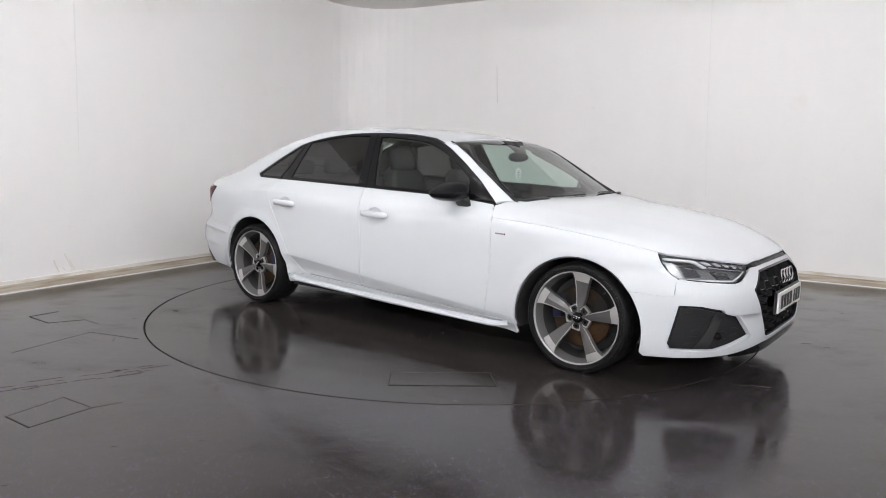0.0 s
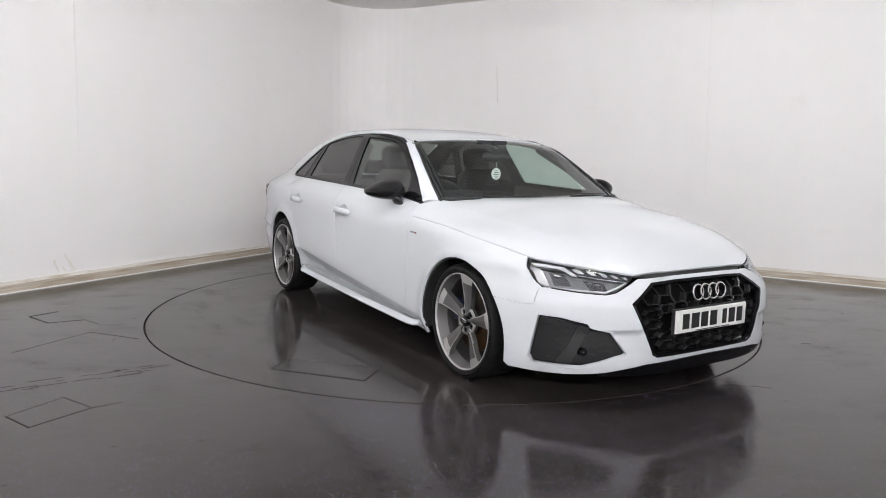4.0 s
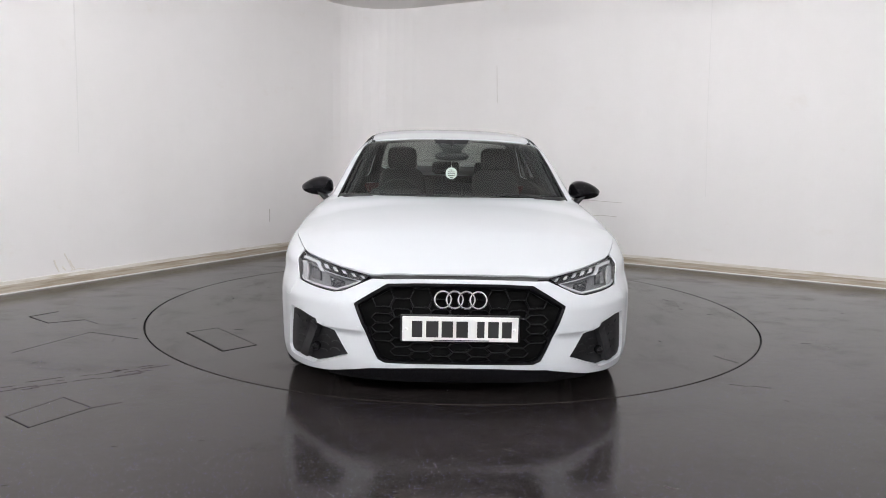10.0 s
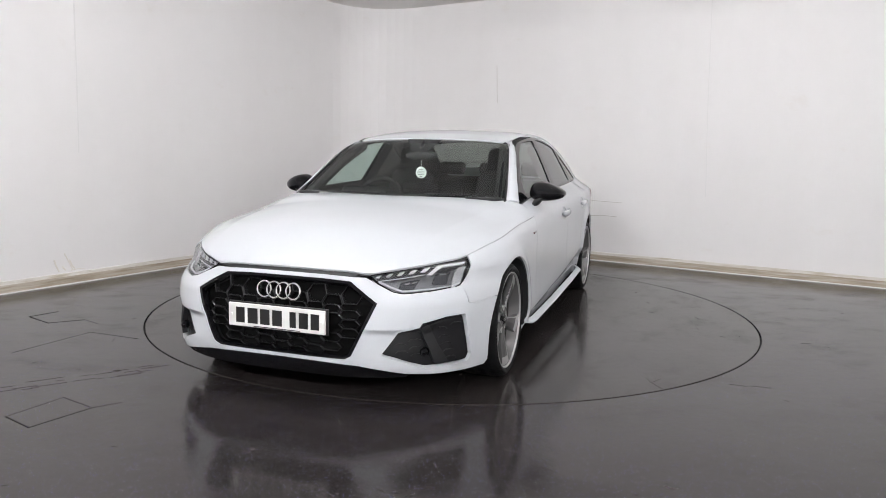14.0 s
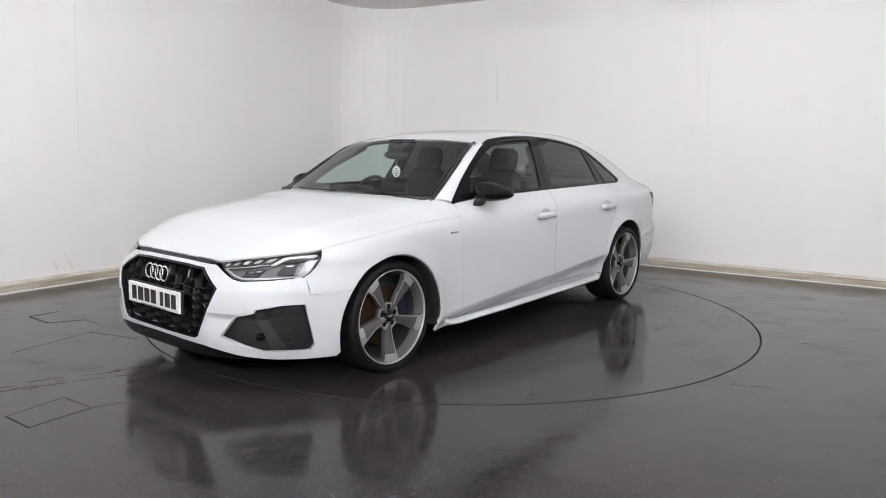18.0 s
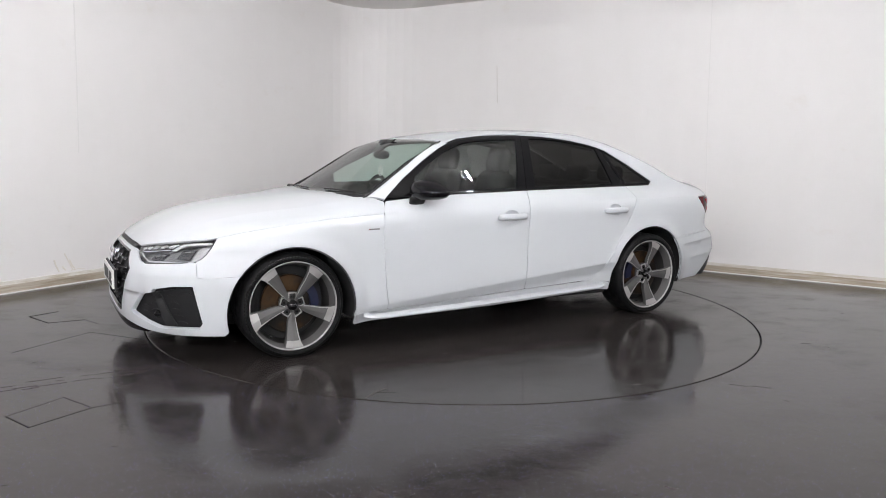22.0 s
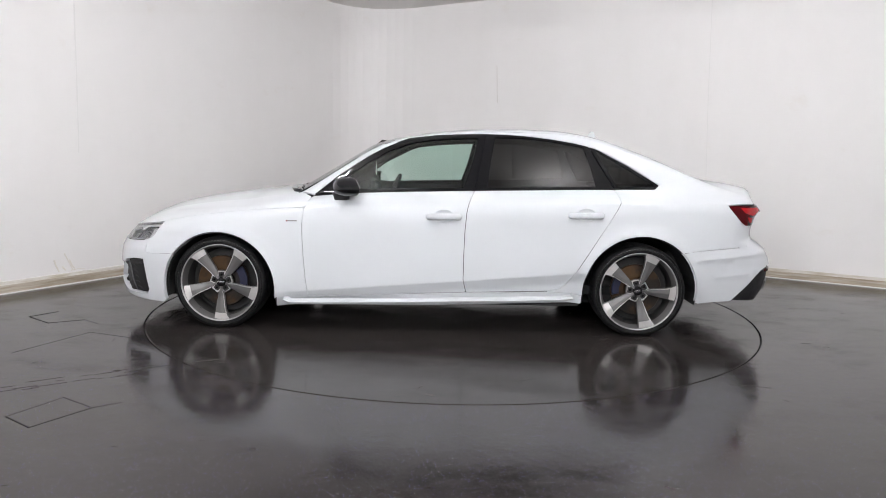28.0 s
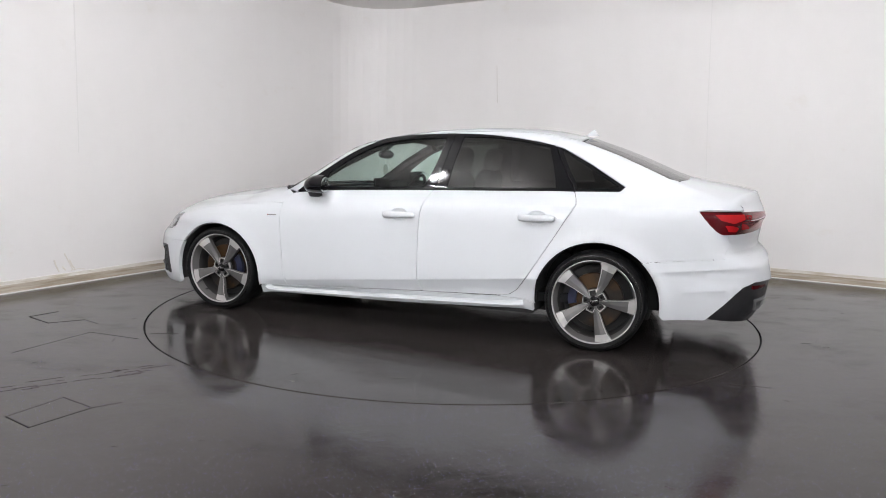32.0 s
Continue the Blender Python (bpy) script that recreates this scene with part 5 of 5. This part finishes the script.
# ---- cabin ----
def soft_box(x0, x1, y0, y1, z0, z1, r=0.04):
    return box(x0, x1, y0, y1, z0, z1, r)


def lean(bm, about, deg):
    bmesh.ops.rotate(bm, verts=bm.verts, cent=about, matrix=Matrix.Rotation(radians(deg), 3, "Y"))
    return bm


def build_seat(y):
    seat = tagged(new("front_seat"), "dark sports seat")
    seat.parent = car
    part("cushion", soft_box(-0.15, 0.36, y - 0.25, y + 0.25, 0.40, 0.56, 0.05), TRIM_FABRIC, seat)
    back = soft_box(-0.26, -0.12, y - 0.25, y + 0.25, 0.50, 1.10, 0.06)
    for v in back.verts:
        # the shoulders draw in towards the head restraint
        v.co.y = y + (v.co.y - y) * (1 - 0.42 * max(0.0, (v.co.z - 0.80) / 0.30) ** 1.5)
    part("backrest", lean(back, (-0.18, y, 0.5), -14), TRIM_FABRIC, seat, smooth=True)
    part("headrest", lean(soft_box(-0.235, -0.125, y - 0.115, y + 0.115, 1.085, 1.275, 0.054), (-0.18, y, 0.5), -14), TRIM_FABRIC, seat, smooth=True)
    for d in (-0.06, 0.06):
        part("post", lean(box(-0.19, -0.175, y + d - 0.008, y + d + 0.008, 1.02, 1.11), (-0.18, y, 0.5), -14), SATIN, seat)


def build_cabin():
    for y in (0.37, -0.37):
        build_seat(y)
    bench = tagged(new("rear_bench"), "dark rear bench seat")
    bench.parent = car
    part("cushion", soft_box(-1.20, -0.72, -0.62, 0.62, 0.38, 0.56, 0.05), TRIM_FABRIC, bench)
    part("backrest", lean(soft_box(-1.30, -1.18, -0.62, 0.62, 0.50, 1.02, 0.05), (-1.24, 0, 0.5), -18), TRIM_FABRIC, bench)
    for y in (0.40, 0.0, -0.40):
        part("headrest", soft_box(-1.47, -1.38, y - 0.13, y + 0.13, 1.01, 1.13, 0.04), TRIM_FABRIC, bench, smooth=True)
    part("cabin_floor", box(-1.35, 1.0, -0.80, 0.80, 0.27, 0.33), TRIM_FABRIC, car, "dark cabin floor")
    part("parcel_shelf", box(-1.88, -1.30, -0.60, 0.60, 0.955, 0.975), TRIM_FABRIC, car, "dark parcel shelf")
    part("bulkhead", box(0.90, 0.94, -0.78, 0.78, 0.30, 0.86), DARK_INSIDE, car, "dark bulkhead")
    dash = tagged(new("dashboard"), "dark grey dashboard")
    dash.parent = car
    part("top_pad", soft_box(0.46, 1.0, -0.70, 0.70, 0.76, 0.905, 0.05), TRIM_FABRIC, dash, smooth=True)
    part("lower_pad", soft_box(0.52, 0.80, -0.70, 0.70, 0.45, 0.78, 0.05), TRIM_FABRIC, dash)
    part("binnacle", soft_box(0.46, 0.62, -0.55, -0.19, 0.85, 0.965, 0.04), TRIM_FABRIC, dash, smooth=True)
    part("screen", box(0.475, 0.490, -0.12, 0.14, 0.86, 1.0, 0.006), BLACK_GLOSS, dash, "black centre screen")
    part("console", soft_box(-0.1, 0.55, -0.11, 0.11, 0.40, 0.66, 0.04), TRIM_FABRIC, dash)
    wheel = tagged(new("steering_wheel"), "black steering wheel")
    wheel.parent = car
    wheel.matrix_basis = Matrix.Translation((0.365, -0.365, 0.855)) @ Matrix.Rotation(radians(-24), 4, "Y")
    pts = [(0, 0.178 * math.cos(a), 0.178 * math.sin(a)) for a in np.linspace(0, 2 * math.pi, 40, endpoint=False)]
    part("wheel_rim", sweep(pts, round_profile(0.015, 8), Vector((1, 0, 0)), True), TRIM_FABRIC, wheel, smooth=True)
    part("hub", soft_box(-0.02, 0.04, -0.07, 0.07, -0.06, 0.05, 0.02), TRIM_FABRIC, wheel)
    for y0, y1 in ((-0.17, -0.06), (0.06, 0.17)):
        part("spoke", box(-0.008, 0.012, y0, y1, -0.02, 0.02, 0.004), SATIN, wheel)
    part("lower_spoke", box(-0.008, 0.012, -0.02, 0.02, -0.17, -0.05, 0.004), SATIN, wheel)
    mirror = part("rear_view_mirror", blob([(0.430, 0.0, 1.188, 0.105, 0.026), (0.440, 0.0, 1.188, 0.118, 0.034), (0.462, 0.0, 1.188, 0.112, 0.030), (0.475, 0.0, 1.188, 0.08, 0.018)], 24), BLACK_PLASTIC, car, "black rear-view mirror", smooth=True)
    part("mirror_stem", sweep([(0.455, 0, 1.20), (0.445, 0, 1.255), (0.40, 0, 1.285)], round_profile(0.016, 8)), BLACK_PLASTIC, mirror)
    part("sensor_shroud", extrude_outline([(-0.125, 1.300), (0.125, 1.300), (0.060, 1.215), (-0.060, 1.215)], 0.014, lambda u, v, w: (0.384 + (1.30 - v) * 1.0 + w, u, v), 0.003), BLACK_PLASTIC, mirror, "black sensor shroud")
    # centre pillars inside
    for s in (1, -1):
        post = [(p[0], (p[1] - 0.045) * s, p[2]) for p in sides((-0.27, 0.97), (-0.30, 1.08), (-0.33, 1.20), (-0.345, 1.27))]
        part("inner_pillar", sweep(post, [(-0.012, -0.035), (0.012, -0.035), (0.012, 0.035), (-0.012, 0.035)]), TRIM_FABRIC, car)
        pts = [(p[0] - 0.03, p[1] * s - 0.03 * s, p[2] - 0.025) for p in tops((0.86, 0.70), (0.55, 0.635), (0.28, 0.575))]
        part("screen_pillar_trim", sweep(pts, round_profile(0.040, 8)), TRIM_FABRIC, car)
        pts = [(p[0], (p[1] - 0.05) * s, p[2] + 0.01) for p in sides((0.36, 1.20), (0.15, 1.27), (-0.05, 1.295), (-0.34, 1.31), (-0.7, 1.31), (-1.05, 1.26))]
        part("roof_rail_trim", sweep(pts, round_profile(0.028, 8)), TRIM_FABRIC, car)


build_cabin()


def build_tag():
    tag = tagged(new("hanging_tag"), "round white card tag hanging from the rear-view mirror", "tag")
    part("card", lathe([(0.0005, -0.0015), (0.039, -0.0015), (0.040, 0.0), (0.039, 0.0015), (0.0005, 0.0015)], 40, "x"), TAG_WHITE, tag)
    part("cord", sweep([(0, 0, 0.038), (0, 0.001, 0.085)], round_profile(0.0012, 6), Vector((1, 0, 0))), TAG_WHITE, tag, "white cord")
    for k, (w, h) in enumerate(((0.026, 0.004), (0.046, 0.004), (0.052, 0.004), (0.046, 0.004), (0.020, 0.007))):
        z = 0.022 - 0.0125 * k
        part("bar", box(0.0017, 0.0022, -w / 2, w / 2, z - h / 2, z + h / 2), INK, tag)
    return tag


tag = build_tag()


# ---- marks and hatches on floor and walls ----
GROOVE = material("dark_groove", (0.012, 0.011, 0.010), 0.8)
GROOVE_PALE = material("worn_groove", (0.042, 0.037, 0.035), 0.34, spec=0.28)
CRACK = material("wall_crack", (0.56, 0.53, 0.50), 0.8)
STAIN = material("wall_stain", (0.78, 0.745, 0.69), 0.7)
SEAM = material("wall_seam", (0.79, 0.78, 0.77), 0.6)


def strip(bm, a, b, w, z0, z1):
    a, b = Vector(a), Vector(b)
    d = (b - a).normalized()
    n = Vector((-d.y, d.x)) * (w / 2)
    lo = [bm.verts.new((p.x, p.y, z0)) for p in (a - n, b - n, b + n, a + n)]
    hi = [bm.verts.new((v.co.x, v.co.y, z1)) for v in lo]
    bm.faces.new(hi)
    for i in range(4):
        bm.faces.new((lo[i], lo[(i + 1) % 4], hi[(i + 1) % 4], hi[i]))


def hatch(name, corners, mats, parent=None, label="", lid_mat=None):
    """A lid let into the floor: its slab and one thin joint along each side."""
    top = new(name)
    top.parent = parent
    tagged(top, label, "" if parent else "hatch")
    mid = sum((Vector(c) for c in corners), Vector((0, 0))) / len(corners)
    bm = bmesh.new()
    q = [mid + (Vector(c) - mid) * 0.985 for c in corners]
    lo = [bm.verts.new((p.x, p.y, -0.01)) for p in q]
    hi = [bm.verts.new((p.x, p.y, 0.0012)) for p in q]
    bm.faces.new(hi)
    for i in range(len(q)):
        bm.faces.new((lo[i], lo[(i + 1) % len(q)], hi[(i + 1) % len(q)], hi[i]))
    part("lid", bm, lid_mat or FLOOR, top)
    for i, (m, w) in enumerate(mats):
        if m:
            bm = bmesh.new()
            strip(bm, corners[i], corners[(i + 1) % len(corners)], w, -0.004, 0.0022)
            part("joint", bm, m, top)
    return top


hatch("floor_hatch", [(-1.981, -2.551), (-1.865, -2.287), (-1.664, -2.414), (-1.810, -2.667)], [(GROOVE_PALE, 0.003), (GROOVE, 0.003), (GROOVE_PALE, 0.003), (GROOVE, 0.003)], label="rectangular access hatch let into the dark floor")
hatch("floor_hatch", [(-2.99, -0.663), (-2.882, -0.486), (-2.571, -0.709), (-2.763, -0.83)], [(GROOVE, 0.012), (None, 0), (GROOVE_PALE, 0.004), (GROOVE, 0.004)], label="worn access hatch let into the dark floor")
hatch("table_hatch", [(0.940, -1.776), (0.808, -1.610), (1.224, -1.250), (1.375, -1.415)], [(GROOVE, 0.004), (GROOVE_PALE, 0.004), (GROOVE, 0.006), (GROOVE, 0.010)], turntable, "access lid in the turntable deck", FLOOR_DISC)


def floor_marks():
    bm = bmesh.new()
    rng = random.Random(5)
    for a, b, w in (((1.62, -1.85), (1.712, -1.881), 0.006), ((-2.566, -1.561), (-2.361, -1.045), 0.002), ((-1.664, -2.414), (-1.56, -2.33), 0.003), ((-2.571, -0.709), (-2.42, -0.82), 0.004), ((-2.361, -1.045), (-1.983, -1.186), 0.002), ((1.507, -1.83), (1.59, -1.86), 0.003)):
        strip(bm, a, b, w, -0.002, 0.0015)
    for _ in range(22):
        f, off, l = rng.uniform(0, 1), rng.uniform(-0.07, 0.07), rng.uniform(0.04, 0.16)
        x, y = -2.25 + 0.60 * f - off * 0.56, -2.20 + 0.40 * f + off * 0.83
        strip(bm, (x, y), (x + l * 0.83, y + l * 0.56), rng.uniform(0.0008, 0.0022), -0.002, 0.0013)
    for _ in range(46):
        x, y, t, l = rng.uniform(-3.0, 3.2), rng.uniform(-3.4, 0.2), rng.uniform(0, math.pi), rng.uniform(0.01, 0.07)
        if math.hypot(x, y) > 2.35:
            strip(bm, (x, y), (x + l * math.cos(t), y + l * math.sin(t)), rng.uniform(0.0015, 0.004), -0.002, 0.0013)
    tagged(part("floor_scratches", bm, GROOVE_PALE), "fine scratches and joints on the floor", "scratches", kind="stuff")
    bm = bmesh.new()
    for a, b, w in (((1.32, 1.585), (1.392, 1.615), 0.007), ((1.392, 1.615), (1.475, 1.674), 0.005), ((1.30, 1.66), (1.392, 1.615), 0.003)):
        strip(bm, a, b, w, -0.002, 0.0016)
    for _ in range(40):
        t, r, l, s = rng.uniform(0, 2 * math.pi), rng.uniform(0.9, 2.15), rng.uniform(0.01, 0.08), rng.uniform(0, math.pi)
        x, y = r * math.cos(t), r * math.sin(t)
        strip(bm, (x, y), (x + l * math.cos(s), y + l * math.sin(s)), rng.uniform(0.0015, 0.004), -0.002, 0.0014)
    tagged(part("deck_scratches", bm, GROOVE_PALE, turntable, "scratches on the deck"), kind="stuff")


floor_marks()


def on_wall(way, u, z, off):
    n = Vector((-way.y, way.x))
    if n.dot(Vector((0.5, -1)) - CORNER) < 0:
        n = -n
    p = CORNER + way * u + n * off
    return Vector((p.x, p.y, z))


def wall_mark(name, way, pts, w, mat, label, proud=0.003):
    """A thin raised or cracked line that runs over a wall."""
    bm = bmesh.new()
    for (u0, z0), (u1, z1) in zip(pts, pts[1:]):
        du, dz = u1 - u0, z1 - z0
        k = math.hypot(du, dz)
        nu, nz = -dz / k * w / 2, du / k * w / 2
        quad = [(u0 - nu, z0 - nz), (u1 - nu, z1 - nz), (u1 + nu, z1 + nz), (u0 + nu, z0 + nz)]
        front = [bm.verts.new(on_wall(way, a, b, proud)) for a, b in quad]
        back = [bm.verts.new(on_wall(way, a, b, -0.01)) for a, b in quad]
        bm.faces.new(front)
        for i in range(4):
            bm.faces.new((back[i], back[(i + 1) % 4], front[(i + 1) % 4], front[i]))
    part(name, bm, mat, wall_back, label)


wall_mark("panel_seam", LEFT_DIR, [(4.30, HEIGHT), (4.31, 1.9), (4.325, 1.15)], 0.010, SEAM, "filled seam between wall boards")
wall_mark("panel_seam", RIGHT_DIR, [(4.52, HEIGHT), (4.55, 1.8), (4.59, 0.8)], 0.007, SEAM, "filled seam between wall boards")
wall_mark("crack", LEFT_DIR, [(1.945, 0.52), (1.952, 0.45), (1.947, 0.37)], 0.005, CRACK, "hairline crack")
wall_mark("crack", RIGHT_DIR, [(2.02, 2.29), (2.03, 2.05), (2.038, 1.84)], 0.005, CRACK, "hairline crack")
wall_mark("scuff", RIGHT_DIR, [(3.25, 0.70), (3.45, 0.692), (3.68, 0.686)], 0.005, CRACK, "thin scuff line")
for line_, w_ in (([(4.600, 0.225), (4.585, 0.17), (4.560, 0.12)], 0.012), ([(4.505, 0.275), (4.47, 0.20), (4.435, 0.125)], 0.008), ([(4.462, 0.215), (4.44, 0.165), (4.415, 0.13)], 0.010), ([(4.45, 0.118), (4.38, 0.124), (4.315, 0.112)], 0.007), ([(4.53, 0.16), (4.50, 0.125)], 0.014)):
    wall_mark("scuff", LEFT_DIR, line_, w_, STAIN, "tan scuff above the skirting")
wall_mark("scuff", RIGHT_DIR, [(3.27, 0.516), (3.45, 0.53), (3.63, 0.523)], 0.005, CRACK, "thin scuff line")


# ---- ceiling floodlights ----
def build_lamp(glow, spots, group):
    lamp = tagged(new("pendant_floodlight"), "white rectangular floodlight hanging under the ceiling", "floodlight", group)
    part("housing", box(-0.15, 0.15, -0.075, 0.075, 0.012, 0.05, 0.008), LAMP_CASE, lamp)
    part("diffuser", box(-0.10, 0.10, -0.025, 0.025, 0.0, 0.0115), glow, lamp, "glowing white diffuser")
    # added glowing back, no part of the lamp, throws fill light on the ceiling
    part("ceiling_fill_panel", box(-0.135, 0.135, -0.06, 0.06, 0.0505, 0.06), CEILING_FILL_GLOW, lamp, "added glowing panel that brightens the ceiling")
    part("bracket", box(-0.02, 0.02, -0.02, 0.02, 0.0605, 0.16), LAMP_CASE, lamp)
    for k, (x, y) in enumerate(spots):
        m = Matrix.Translation((x, y, HEIGHT - 0.24)) @ pose(0, 0, 0, 60, 0, -0.6 * math.degrees(math.atan2(x, 4.0)))
        if k == 0:
            lamp.matrix_basis = m
        else:
            copy_thing(lamp, m)


build_lamp(LAMP_GLOW, [(-1.45, -1.75), (-0.95, -2.62), (1.08, -2.54), (1.95, -1.35)], "floodlights round the turntable")
build_lamp(FLOOD_GLOW, [(-2.7, -7.0), (-0.6, -8.1), (1.5, -8.7), (3.7, -8.5)], "floodlights in the front row")


def motions():
    # the turntable carries the car round at a steady pace
    rows_t, rows_c = [], []
    for i in range(17):
        t = 2.0 * i
        turn = pose(0, 0, 0, 0, 0, -37.049 - 5.1043 * t)
        rows_t.append((t, turn))
        rows_c.append((t, turn @ pose(0.157, -0.040, 0)))
    walk(turntable, rows_t)
    walk(car, rows_c)
    walk(tag, [(t, m @ pose(0.452, 0.0, 1.070)) for t, m in rows_c])


motions()
